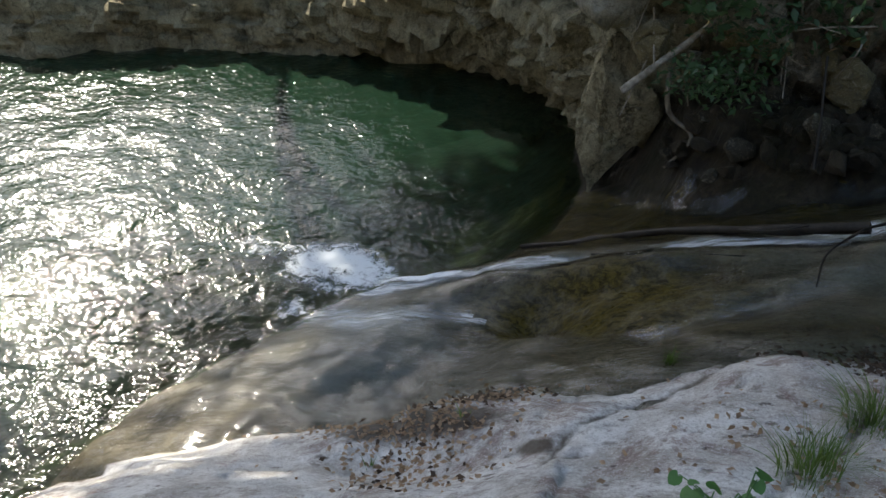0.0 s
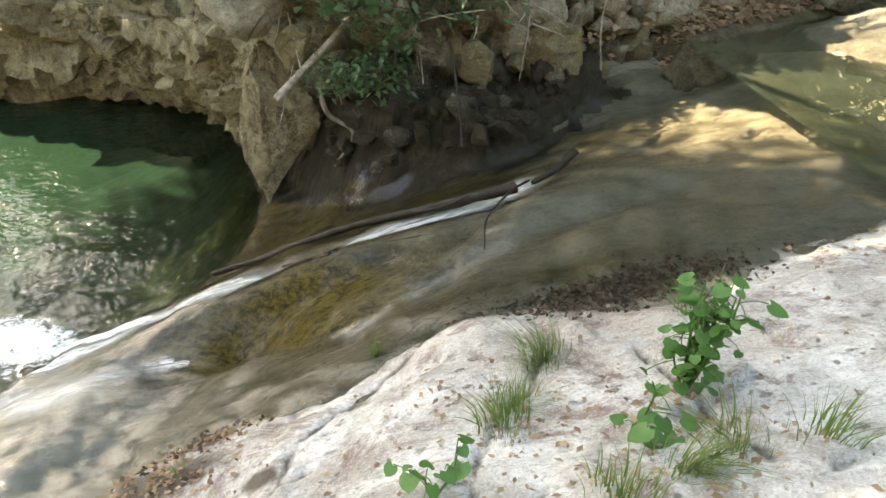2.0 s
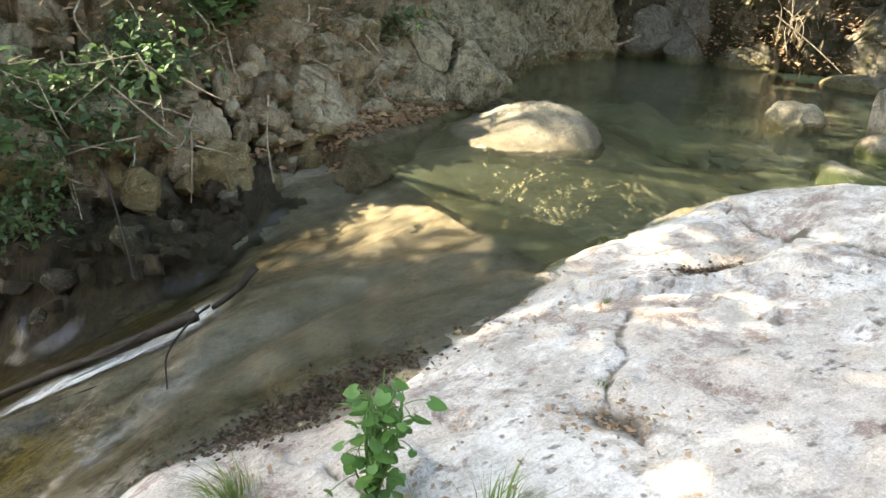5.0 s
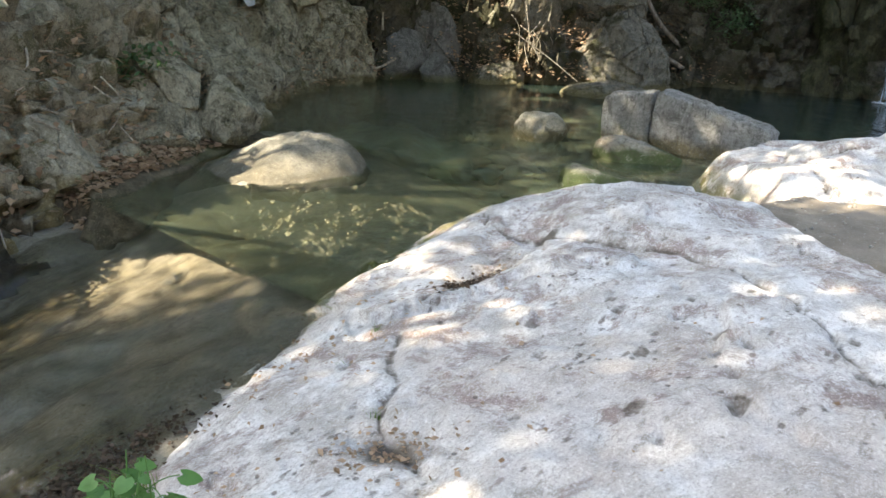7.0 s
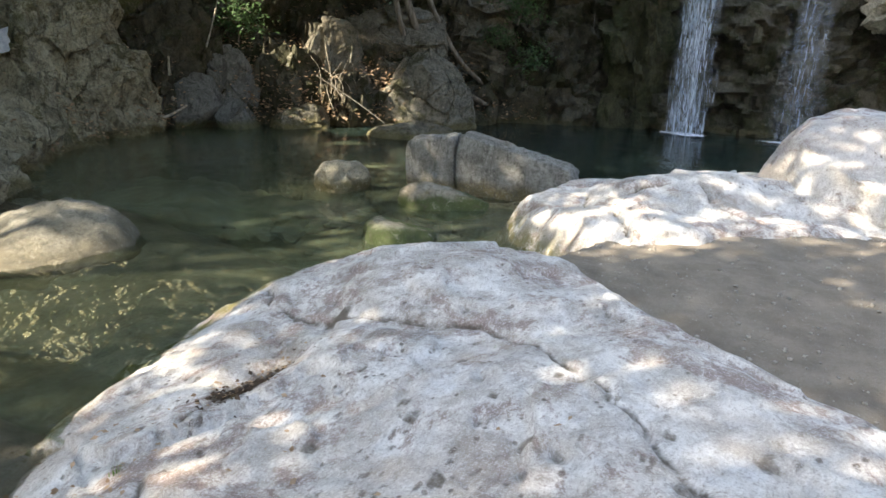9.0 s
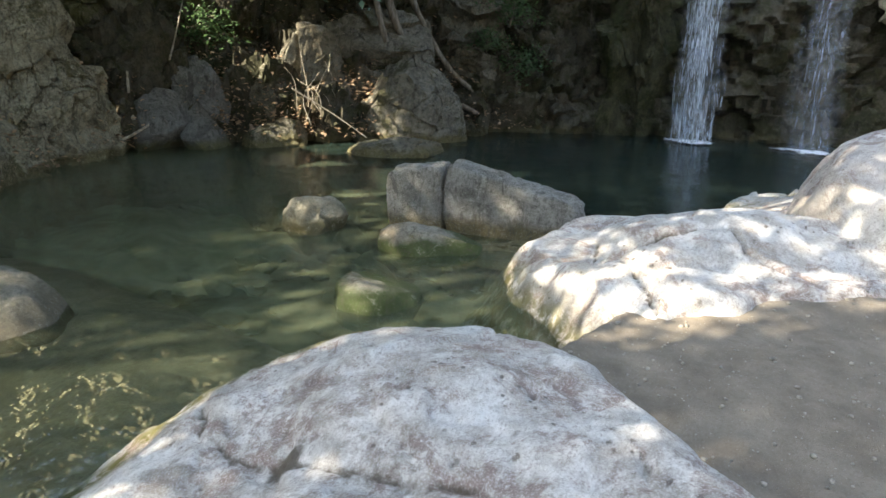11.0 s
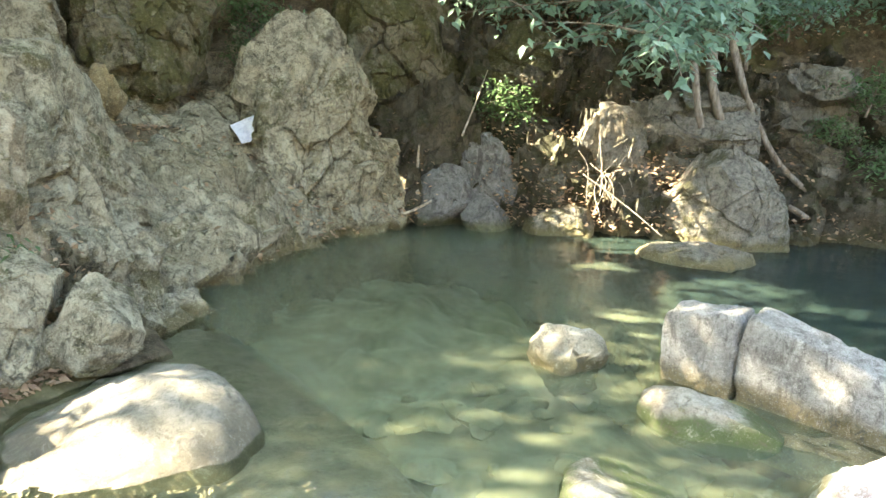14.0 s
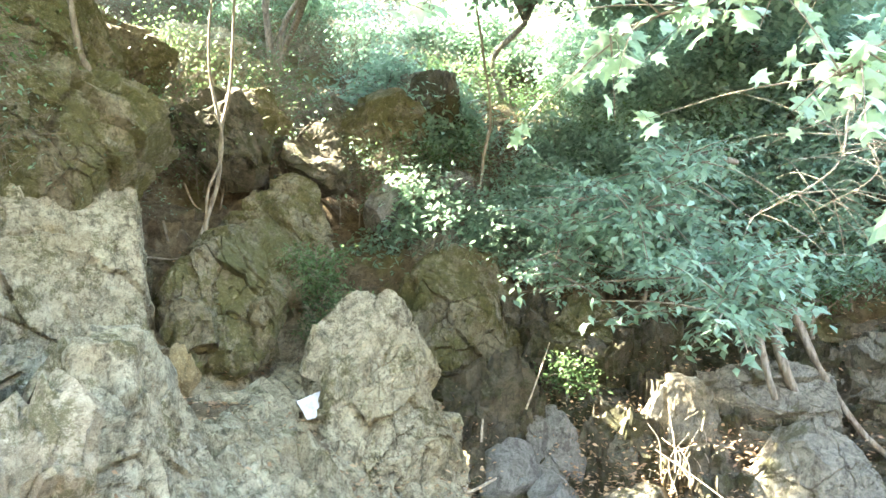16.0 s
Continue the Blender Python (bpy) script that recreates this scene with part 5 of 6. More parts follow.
def fall(name, x, y, width, top, label, layers, fan, seed, thin=1.0):
    """Layered curtains of water that leave the lip, fall freely and fray at their edges."""
    ob = tagged(new(name), label, "waterfall", kind="structure")
    for k in range(layers):
        nu, nv = 40, 70
        u, v = [a.ravel() for a in np.meshgrid(np.linspace(-1, 1, nu), np.linspace(0, 1, nv), indexing="ij")]
        z = top * (1 - v) - 0.05
        p = np.stack([u * 3 + seed, v * 2.5 + k * 7, np.full(len(u), k * 3.1)], 1)
        half = width * (0.5 - 0.07 * k) * (1 + fan * v)
        px = x - 0.10 - 0.34 * np.sqrt(v) - 0.10 * k + 0.10 * fbm(p, 3, seed) + 0.12 * u * u
        py = y + half * u + 0.05 * fbm(p + 9, 3, seed + 1)
        me = mesh_of("curtain", np.stack([px, py, z], 1), grid_faces(nu, nv))
        attr(me, "body", thin * (1 - ramp(np.abs(u) + 0.35 * fbm(p * [1, 3, 1], 2, seed + 2), 0.45, 1.0)))
        put("curtain", me, FALL, ob)
    return ob


fall("waterfall_1", 18.0, 2.0, 0.80, 4.8, "narrow white waterfall dropping into the pool", 4, 0.25, 11)
fall("waterfall_2", 18.05, 0.10, 0.45, 4.8, "thin spreading veil of falling water", 3, 1.5, 21, 0.40)


def froth():
    m = Nodes("froth")
    m.n.remove(m.bsdf)
    a = m.ramp(m.math("ADD", m.attribute("body"), m.math("MULTIPLY", m.math("SUBTRACT", m.noise(13, 8, 0.82, None, 0.8), 0.5), 2.4)), 0.35, 0.95, 0, 0.85)
    tr = m.node("ShaderNodeBsdfTransparent")
    df = m.node("ShaderNodeBsdfDiffuse", Color=(0.82, 0.86, 0.88))
    x = m.n.new("ShaderNodeMixShader")
    m.set(x.inputs[0], a); m.l.new(tr.outputs[0], x.inputs[1]); m.l.new(df.outputs[0], x.inputs[2])
    m.l.new(x.outputs[0], m.n["Material Output"].inputs[0])
    return m.mat


FOAM = froth()


def foam_ring(name, x, y, rx, ry, seed, level, label, body=0.75):
    """Froth where water plunges in."""
    me = field(name, x - rx, x + rx, y - ry, y + ry, 0.035, lambda a, b: np.maximum(level + 0.014, run_z(a, b) + 0.012 if level < -1 else level) + 0.02 * bell(a, b, x, y, rx * 0.5, ry * 0.5) * (1 + 0.6 * fbm(stack(a, b) * 9, 3, seed)))
    c = coords(me)
    attr(me, "body", body * bell(c[:, 0], c[:, 1], x, y, rx * 0.5, ry * 0.5) + 0.7 * fbm(c * 2.2, 4, seed) * bell(c[:, 0], c[:, 1], x, y, rx * 0.7, ry * 0.7) - 0.15)
    return put(name, me, FOAM, label=label, category="foam", kind="structure")


foam_ring("foam_1", 17.45, 1.95, 0.6, 1.2, 3, 0.0, "white froth at the foot of a waterfall", 1.25)
foam_ring("foam_2", 17.5, -0.1, 0.55, 2.0, 7, 0.0, "pale froth under a thin waterfall", 0.95)
foam_ring("foam_3", -0.65, 3.6, 1.25, 0.62, 9, LOW, "white froth where the stream enters the lower pool", 1.25)
foam_ring("foam_5", -0.62, 2.95, 0.45, 0.65, 19, LOW, "thin froth along the foot of the rock", 0.85)
foam_ring("foam_4", 0.18, 3.56, 0.8, 0.22, 13, LOW, "streak of white water at the end of the chute", 1.3)

# ---- plants ----
def leaf_cloud(points, size, seed, shape=(0.5, 1.0), droop=0.4, up=None):
    """Leaves at many points: each a folded blade of four faces' worth of leaf, turned at random and hanging a little."""
    g = np.random.default_rng(seed)
    n = len(points)
    sz = size * (0.6 + 0.8 * g.random(n))
    a = g.random(n) * 2 * np.pi
    fwd = np.stack([np.cos(a), np.sin(a), -droop * (0.3 + g.random(n))], 1) + 0.25 * g.normal(size=(n, 3))
    fwd /= np.linalg.norm(fwd, axis=1)[:, None]
    upv = np.stack([0.45 * g.normal(size=n), 0.45 * g.normal(size=n), np.ones(n)], 1)
    side = np.cross(fwd, upv); side /= np.linalg.norm(side, axis=1)[:, None] + 1e-9
    nrm = np.cross(side, fwd)
    w = shape[0] * sz
    o = np.asarray(points)
    mid = o + fwd * (0.5 * sz)[:, None] - nrm * (0.10 * sz)[:, None]
    tip = o + fwd * sz[:, None] - nrm * (0.18 * sz)[:, None]
    l1 = o + fwd * (0.42 * sz)[:, None] + side * (w * 0.5)[:, None]
    r1 = o + fwd * (0.42 * sz)[:, None] - side * (w * 0.5)[:, None]
    v = np.stack([o, l1, tip, r1, mid], 1).reshape(-1, 3)
    k = np.arange(n)[:, None] * 5
    f = np.concatenate([k + np.array([[0, 1, 4]]), k + np.array([[1, 2, 4]]), k + np.array([[2, 3, 4]]), k + np.array([[3, 0, 4]])], 0)
    return v, f


def lobed_cloud(points, size, seed, droop=0.3):
    """Five-lobed plane leaves."""
    g = np.random.default_rng(seed)
    n = len(points)
    lob = np.array([(0, 0), (0.22, -0.05), (0.55, 0.10), (0.30, 0.28), (0.52, 0.58), (0.20, 0.55), (0, 1.0), (-0.20, 0.55), (-0.52, 0.58), (-0.30, 0.28), (-0.55, 0.10), (-0.22, -0.05)])
    sz = size * (0.6 + 0.7 * g.random(n))
    a = g.random(n) * 2 * np.pi
    fwd = np.stack([np.cos(a), np.sin(a), -droop * (0.4 + g.random(n))], 1); fwd /= np.linalg.norm(fwd, axis=1)[:, None]
    upv = np.stack([0.5 * g.normal(size=n), 0.5 * g.normal(size=n), np.ones(n)], 1)
    side = np.cross(fwd, upv); side /= np.linalg.norm(side, axis=1)[:, None]
    nrm = np.cross(side, fwd)
    o = np.asarray(points)
    bend = -0.25 * (lob[:, 0] ** 2 + 0.4 * lob[:, 1] ** 2)
    v = o[:, None] + sz[:, None, None] * (lob[None, :, 0, None] * side[:, None] + lob[None, :, 1, None] * fwd[:, None] + bend[None, :, None] * nrm[:, None])
    k = np.arange(n)[:, None] * 12
    tri = np.array([(0, 1, 3), (1, 2, 3), (0, 3, 5), (3, 4, 5), (0, 5, 6), (0, 6, 7), (0, 7, 9), (7, 8, 9), (0, 9, 11), (9, 10, 11)])
    return v.reshape(-1, 3), np.concatenate([k + t[None] for t in tri], 0)


def branches(g, root, height, spread, n_limbs, r0, lean=(0, 0), depth=2):
    """Stem pieces and the points where leaves sit."""
    pieces, tips = [], []
    top = np.array(root) + np.array([lean[0], lean[1], height])
    trunk = smooth_line([root, np.array(root) * 0.6 + top * 0.4 + g.normal(0, 0.05 * height, 3) * [1, 1, 0.2], top], 10)
    pieces.append(tube("t", trunk, np.linspace(r0, r0 * 0.35, 10), 7, 0.3, int(g.integers(99))))
    for i in range(n_limbs):
        t = 0.25 + 0.75 * (i + g.random()) / n_limbs
        o = trunk[min(9, int(t * 9))]
        a = i * 2.4 + g.random()
        ln = spread * (0.6 + 0.6 * g.random()) * (1.1 - 0.5 * t)
        e = o + np.array([np.cos(a) * ln, np.sin(a) * ln, ln * (0.15 + 0.5 * g.random())])
        m = (o + e) / 2 + np.array([0, 0, 0.12 * ln])
        limb = smooth_line([o, m, e], 7)
        pieces.append(tube("l", limb, np.linspace(r0 * 0.4, r0 * 0.1, 7), 5, 0.2, i))
        for j in range(6):
            k = limb[2 + int(g.integers(5))]
            e2 = k + g.normal(0, 0.32 * ln, 3) * [1, 1, 0.55]
            tw = smooth_line([k, (k + e2) / 2 + g.normal(0, 0.05 * ln, 3), e2], 4)
            pieces.append(tube("w", tw, np.linspace(r0 * 0.12, r0 * 0.04, 4), 4))
            tips += [tw[1], tw[2], tw[3]]
    return pieces, np.array(tips)


def shrub(name, label, seed, height, spread, leaves, size, mat, r0=0.03, limbs=9, lobed=False, lean=(0, 0), category="shrub", clump=0.22):
    g = np.random.default_rng(seed)
    ob = tagged(new(name), label, category)
    pieces, tips = branches(g, (0, 0, -0.1), height, spread, limbs, r0, lean)
    put("stem", joined("stem", pieces), BARK, ob)
    pts = tips[g.integers(len(tips), size=leaves)] + g.normal(0, clump * spread, (leaves, 3)) * [1, 1, 0.5]
    v, f = (lobed_cloud if lobed else leaf_cloud)(pts, size, seed + 1)
    put("leaves", mesh_of("leaves", v, f, False), mat, ob)
    return ob


def spread_copies(ob, spots, seed):
    g = np.random.default_rng(seed)
    ob.matrix_basis = pose(*spots[0], 0, 0, 0)
    for s in spots[1:]:
        c = copy_thing(ob, pose(*s, g.normal(0, 8), g.normal(0, 8), g.random() * 360))
        c.scale = (0.8 + 0.5 * g.random(),) * 3


# trees on the slopes, most crowns set out of view to shade the rock
def crown_tree(name, foot, centre, radius, clumps, size, seed, mat, label):
    """A tree from its foot to a wide crown of leafy clumps with gaps between them."""
    g = np.random.default_rng(seed)
    ob = tagged(new(name), label, "tree")
    ob.matrix_basis = pose(*foot)
    c = np.array(centre, float) - np.array(foot, float)
    bend = [c * [0.10, 0.10, 0.25] + g.normal(0, 0.25, 3), c * [0.35, 0.35, 0.52] + g.normal(0, 0.35, 3), c * [0.7, 0.7, 0.8] + g.normal(0, 0.35, 3)]
    trunk = smooth_line([(0, 0, -0.6), *bend, c], 14)
    pieces = [tube("t", trunk, np.linspace(0.085, 0.03, 14), 8, 0.3, seed)]
    d = g.normal(size=(clumps, 3)); d /= np.linalg.norm(d, axis=1)[:, None]
    spots = c + d * (g.random((clumps, 1)) ** 0.4) * radius * [1, 1, 0.33]
    for k in range(0, clumps, 5):
        o = trunk[6 + int(g.integers(8))]
        limb = smooth_line([o, (o + spots[k]) / 2 + [0, 0, 0.25], spots[k]], 6)
        pieces.append(tube("l", limb, np.linspace(0.05, 0.012, 6), 5, 0.2, k))
    put("trunk", joined("trunk", pieces), BARK, ob)
    n = 46
    pts = (spots[:, None] + g.normal(0, 0.34, (clumps, n, 3)) * [1, 1, 0.55]).reshape(-1, 3)
    v, f = leaf_cloud(pts, size, seed + 2, (0.62, 1))
    put("crown", mesh_of("crown", v, f, False), mat, ob)
    return ob


for k, (foot, centre, radius, n) in enumerate((
        ((-1.0, 8.2, 0.8), (-3.1, 7.4, 8.6), 3.3, 270), ((1.2, 7.6, 1.3), (0.7, 6.4, 8.8), 3.0, 120), ((4.2, 8.8, 2.5), (4.3, 5.4, 9.0), 2.9, 130),
        ((0.2, 9.4, 2.5), (1.2, 10.4, 9.2), 2.4, 55), ((-1.6, 9.6, 1.6), (-0.3, 12.1, 9.2), 1.5, 34), ((4.0, 11.6, 5.2), (3.7, 10.2, 9.6), 2.6, 100), ((10.6, 15.2, 8.2), (9.6, 10.2, 9.8), 2.9, 250),
        ((15.8, 14.2, 8.5), (12.6, 9.4, 9.4), 3.0, 300), ((18.6, 11.0, 7.5), (15.4, 7.6, 8.6), 2.8, 280), ((8.5, -5.0, 0.4), (7.4, 3.0, 9.6), 2.6, 110), ((-2.6, 11.4, 0.6), (-6.2, 10.3, 8.6), 2.1, 210), ((-11.6, 7.4, 0.4), (-6.6, 7.5, 8.6), 2.2, 190), ((-3.4, 13.6, 0.9), (-7.3, 12.2, 8.6), 1.8, 260), ((-7.6, 13.2, 0.9), (-9.0, 10.9, 8.7), 1.5, 26), ((-5.0, 14.6, 0.9), (-7.1, 11.0, 8.7), 1.05, 85), ((3.8, 15.5, 7.0), (6.9, 11.6, 9.4), 1.6, 300), ((5.0, 19.5, 9.0), (8.8, 17.0, 11.2), 2.4, 300), ((10.6, 15.6, 8.4), (8.7, 12.7, 9.4), 1.0, 150),
        ((13.5, 18.5, 11.5), (12.5, 14.0, 13.5), 3.5, 260), ((17.5, 16.0, 11.5), (17.0, 11.5, 13.0), 3.5, 260), ((9.0, 19.5, 12.0), (8.5, 16.0, 14.0), 3.5, 240), ((19.0, 9.6, 7.2), (11.8, 6.0, 9.4), 2.3, 240), ((10.6, 15.4, 8.4), (8.6, 7.7, 9.3), 2.6, 420), ((7.4, 19.0, 11.0), (8.9, 15.4, 11.4), 2.0, 260), ((6.0, 21.5, 10.6), (7.2, 19.3, 11.9), 1.9, 240))):
    crown_tree("shade_tree", foot, centre, radius, n, 0.16, 300 + 7 * k, LEAF, "tall plane tree with a wide crown of green leaves, placed to shade the rock")

# undergrowth on the slopes
def slope_spot(u, z):
    o = OUTWARD[int(u / NSEG * (len(BASE) - 1))]
    return face_at(u, z) - 0.3 * np.array([o[0], o[1], -0.2])


g = np.random.default_rng(77)
bush = shrub("leafy_shrub", "tall green shrub high on the slope", 406, 2.2, 1.5, 2600, 0.13, LEAF)
spread_copies(bush, [slope_spot(u, z) for u, z in zip(11.0 + 9.4 * g.random(80), 9.6 + 7.0 * g.random(80))], 12)
bush = shrub("dry_brush", "tangle of thin bare twigs on the slope", 407, 1.1, 1.1, 160, 0.06, LEAF, 0.014, 26)
spread_copies(bush, [slope_spot(u, z) for u, z in zip(11.2 + 4.8 * g.random(90), 3.6 + 6.0 * g.random(90))], 13)
bush = shrub("leafy_shrub", "green leafy shrub on the steep slope", 401, 1.5, 1.0, 2200, 0.11, LEAF)
spread_copies(bush, [slope_spot(u, z) for u, z in zip(15.2 + 5.4 * g.random(90), 2.8 + 7.4 * g.random(100))], 5)
bush = shrub("leafy_shrub", "dark green shrub among the rocks", 402, 1.1, 0.9, 1700, 0.07, DARKLEAF)
spread_copies(bush, [slope_spot(u, z) for u, z in zip(15.0 + 5.5 * g.random(36), 2.4 + 7.2 * g.random(40))], 6)
bush = shrub("thin_shrub", "sparse shrub of thin bare stems and small leaves", 403, 1.5, 1.0, 650, 0.06, DARKLEAF, 0.018, 20)
spread_copies(bush, [slope_spot(u, z) for u, z in zip(11.2 + 4.6 * g.random(60), 4.0 + 5.6 * g.random(60))], 8)
bush = shrub("ivy", "glossy dark ivy clinging to the rock", 404, 0.5, 0.5, 800, 0.06, DARKLEAF, 0.015, 10)
spread_copies(bush, [(9.7, 10.6, 2.1), (9.75, 10.8, 2.6), (9.6, 10.7, 3.0), (16.3, 5.5, 1.5), (16.6, 5.2, 2.0), (16.9, 5.0, 1.0), (13.2, 9.2, 1.5), (19.0, -1.6, 1.2), (19.2, -2.4, 1.7)], 9)
bush = shrub("bank_shrub", "dark green leafy sprigs growing from the bank", 405, 0.35, 0.32, 260, 0.065, DARKLEAF, 0.008, 7)
spread_copies(bush, [(1.95, 5.0, -0.35), (1.75, 5.35, 0.15), (2.05, 5.3, 0.30), (2.3, 5.35, 0.45), (1.5, 5.5, 0.35), (2.75, 5.5, 0.5), (2.55, 5.4, 0.1), (3.0, 5.6, 0.55), (1.2, 5.6, 0.5), (2.9, 5.75, 0.8), (5.6, 6.5, 0.7), (1.67, 4.75, -0.25), (2.05, 5.05, -0.05)], 10)
bush = shrub("bank_shrub", "hanging green sprigs of broad lobed leaves", 408, 0.25, 0.34, 60, 0.10, DARKLEAF, 0.008, 6, True)
spread_copies(bush, [(1.54, 4.85, 0.35), (2.87, 5.6, 0.45), (1.51, 5.1, 0.75), (1.96, 5.2, 0.60), (0.98, 4.9, 0.75), (1.3, 4.9, 0.55), (1.75, 5.0, 0.15), (3.6, 5.9, 1.25), (3.83, 5.9, 1.17), (3.65, 5.88, 0.97), (3.48, 5.86, 0.89), (3.5, 5.9, 1.12), (3.7, 5.9, 1.08)], 14)


def bough(name, label, ctrl, r0, n_twigs, leaves, size, mat, seed, lobed=False, droop=0.5, reach=0.5):
    """A branch that hangs in from a tree, with twigs and leaves."""
    g = np.random.default_rng(seed)
    ob = tagged(new(name), label, "branch")
    line = smooth_line(ctrl, 24)
    tips = []
    wood = BARK if leaves else TWIG
    v, f = tube("b", line, np.linspace(r0, r0 * 0.25, 24), 6, 0.2, seed)
    put("stem", mesh_of("stem", v, f), wood, ob)
    for k in range(n_twigs):
        o = line[6 + int(g.integers(18))]
        e = o + g.normal(0, reach, 3) * [1, 1, 0.5] - [0, 0, 0.2 * reach]
        tw = smooth_line([o, (o + e) / 2 + [0, 0, 0.1 * reach], e], 6)
        v, f = tube("w", tw, np.linspace(r0 * 0.3, r0 * 0.08, 6), 4)
        put("twig", mesh_of("twig", v, f), wood, ob)
        tips.append(tw[1:])
    tips = np.vstack(tips)
    if leaves:
        pts = tips[g.integers(len(tips), size=leaves)] + g.normal(0, 0.10 * reach, (leaves, 3))
        v, f = lobed_cloud(pts, size, seed + 1, droop) if lobed else leaf_cloud(pts, size, seed + 1, (0.45, 1), droop)
        put("leaves", mesh_of("leaves", v, f, False), mat, ob)
    return ob


bough("leafy_branch", "hanging branch of pointed green leaves over the pool", [(15.2, 7.2, 3.6), (13.8, 6.6, 3.6), (12.6, 5.9, 3.15), (11.9, 5.5, 2.7)], 0.05, 110, 3000, 0.15, LEAF, 501, reach=0.55)
bough("leafy_branch", "hanging branch of pointed green leaves over the pool", [(15.2, 7.6, 5.2), (13.6, 7.2, 5.0), (12.4, 6.9, 4.4), (11.7, 6.8, 3.7)], 0.05, 110, 2800, 0.14, LEAF, 502, reach=0.6)
bough("leafy_branch", "hanging branch of pointed green leaves over the pool", [(14.5, 9.2, 4.6), (13.2, 8.7, 4.6), (12.2, 8.2, 4.0), (11.6, 7.9, 3.2)], 0.05, 100, 2400, 0.12, LEAF, 503, reach=0.5)
bough("plane_branch", "branch of large pale lobed plane leaves", [(10.2, -1.0, 6.4), (10.0, 1.6, 5.8), (9.4, 3.2, 5.0), (8.6, 4.2, 4.5)], 0.03, 60, 330, 0.15, PLANE, 504, True, 0.8, 0.5)
bough("plane_branch", "branch of large pale lobed plane leaves", [(10.0, -0.5, 5.4), (9.7, 1.4, 4.8), (9.3, 2.5, 4.3), (9.1, 2.9, 4.0)], 0.025, 40, 200, 0.15, PLANE, 505, True, 0.8, 0.4)
bough("plane_branch", "branch of large pale lobed plane leaves", [(5.0, -1.0, 7.0), (6.4, 2.4, 5.9), (7.2, 4.2, 5.0), (7.5, 4.8, 4.55)], 0.02, 26, 80, 0.14, PLANE, 506, True, 0.8, 0.3)
bough("plane_branch", "small branch of pale lobed plane leaves", [(9.6, 0.2, 4.2), (9.3, 1.4, 3.7), (9.05, 2.3, 3.3), (8.98, 2.62, 3.1)], 0.018, 16, 50, 0.14, PLANE, 509, True, 0.8, 0.2)
bough("bare_branch", "bare pale grey branch with crooked twigs", [(11.4, 2.9, 5.3), (10.6, 3.5, 4.4), (10.3, 3.55, 3.75), (9.9, 4.0, 3.35)], 0.015, 26, 0, 0, LEAF, 507, reach=0.5)
bough("bare_branch", "bare pale grey branch with crooked twigs", [(11.6, 3.2, 4.9), (10.6, 3.5, 4.2), (10.4, 3.3, 3.7), (10.1, 3.6, 3.4)], 0.012, 22, 0, 0, LEAF, 508, reach=0.45)


# ---- stems, roots and dead wood ----
def pole(name, label, ctrl, r0, r1, mat, seed, category="stick", n=16, wobble=0.25):
    v, f = tube(name, smooth_line(ctrl, n), np.linspace(r0, r1, n), 8, wobble, seed)
    return put(name, mesh_of(name, v, f), mat, label=label, category=category)


pole("sapling", "slender crooked grey trunk on the slope", [(7.9, 11.5, 2.6), (8.05, 11.5, 3.4), (8.3, 11.55, 4.4), (8.35, 11.7, 5.3), (8.5, 11.9, 6.2), (8.45, 12.0, 9.0)], 0.034, 0.02, BARK, 1, "tree", 26, 0.5)
pole("sapling", "slender crooked grey trunk on the slope", [(8.2, 11.5, 3.4), (8.15, 11.5, 4.2), (8.35, 11.6, 5.0), (8.1, 11.8, 6.4), (8.2, 12.0, 8.5)], 0.026, 0.015, BARK, 2, "tree", 26, 0.5)
pole("sapling", "crooked dark trunk on the mossy slope", [(6.95, 12.0, 5.1), (6.6, 11.9, 5.6), (6.3, 11.8, 6.2), (6.1, 12.2, 7.6)], 0.06, 0.045, BARK, 3, "tree", 22, 0.5)
pole("sapling", "thin bent trunk among the shrubs", [(13.0, 11.4, 4.6), (13.05, 11.3, 5.6), (13.3, 11.5, 6.6), (13.1, 11.9, 9.0)], 0.03, 0.02, BARK, 4, "tree", 22, 0.5)
for k in range(46):
    u, z = 10.6 + 5.2 * g.random(), 3.0 + 4.6 * g.random()
    o = face_at(u, z)
    d = np.array([g.normal(0, 0.8), g.normal(0, 0.3) - 0.25, g.normal(0.25, 0.5)])
    pole("dead_branch", "thin dead grey branch caught in the scrub", [o + [0, -0.2, 0.15], o + d * 0.5 + g.normal(0, 0.12, 3), o + d + g.normal(0, 0.15, 3), o + d * 1.6], 0.018, 0.006, (TWIG, BARK)[k % 2], 60 + k, "branch", 14, 0.4)
for k in range(44):
    o = np.array([0.9 + 2.3 * g.random(), 5.15 + 0.3 * g.random(), 0.05 + 0.8 * g.random()])
    d = np.array([g.normal(0.1, 0.35), -0.15 + g.normal(0, 0.1), g.normal(-0.05, 0.3)])
    pole("dead_twig", "thin tan twig tangled in the bank", [o, o + d * 0.5 + g.normal(0, 0.05, 3), o + d + g.normal(0, 0.06, 3)], 0.008, 0.003, TWIG, 110 + k, "twig", 8)
pole("root", "thick pale root running down between boulders", [(15.4, 7.1, 2.9), (15.3, 6.9, 2.1), (15.55, 6.6, 1.3), (15.85, 6.1, 0.7), (16.2, 5.6, 0.35)], 0.085, 0.045, BARK, 5, "root")
pole("root", "thick pale root running down between boulders", [(15.7, 7.0, 3.0), (15.8, 6.6, 2.0), (16.1, 6.1, 1.1), (16.6, 5.5, 0.5)], 0.065, 0.04, BARK, 6, "root")
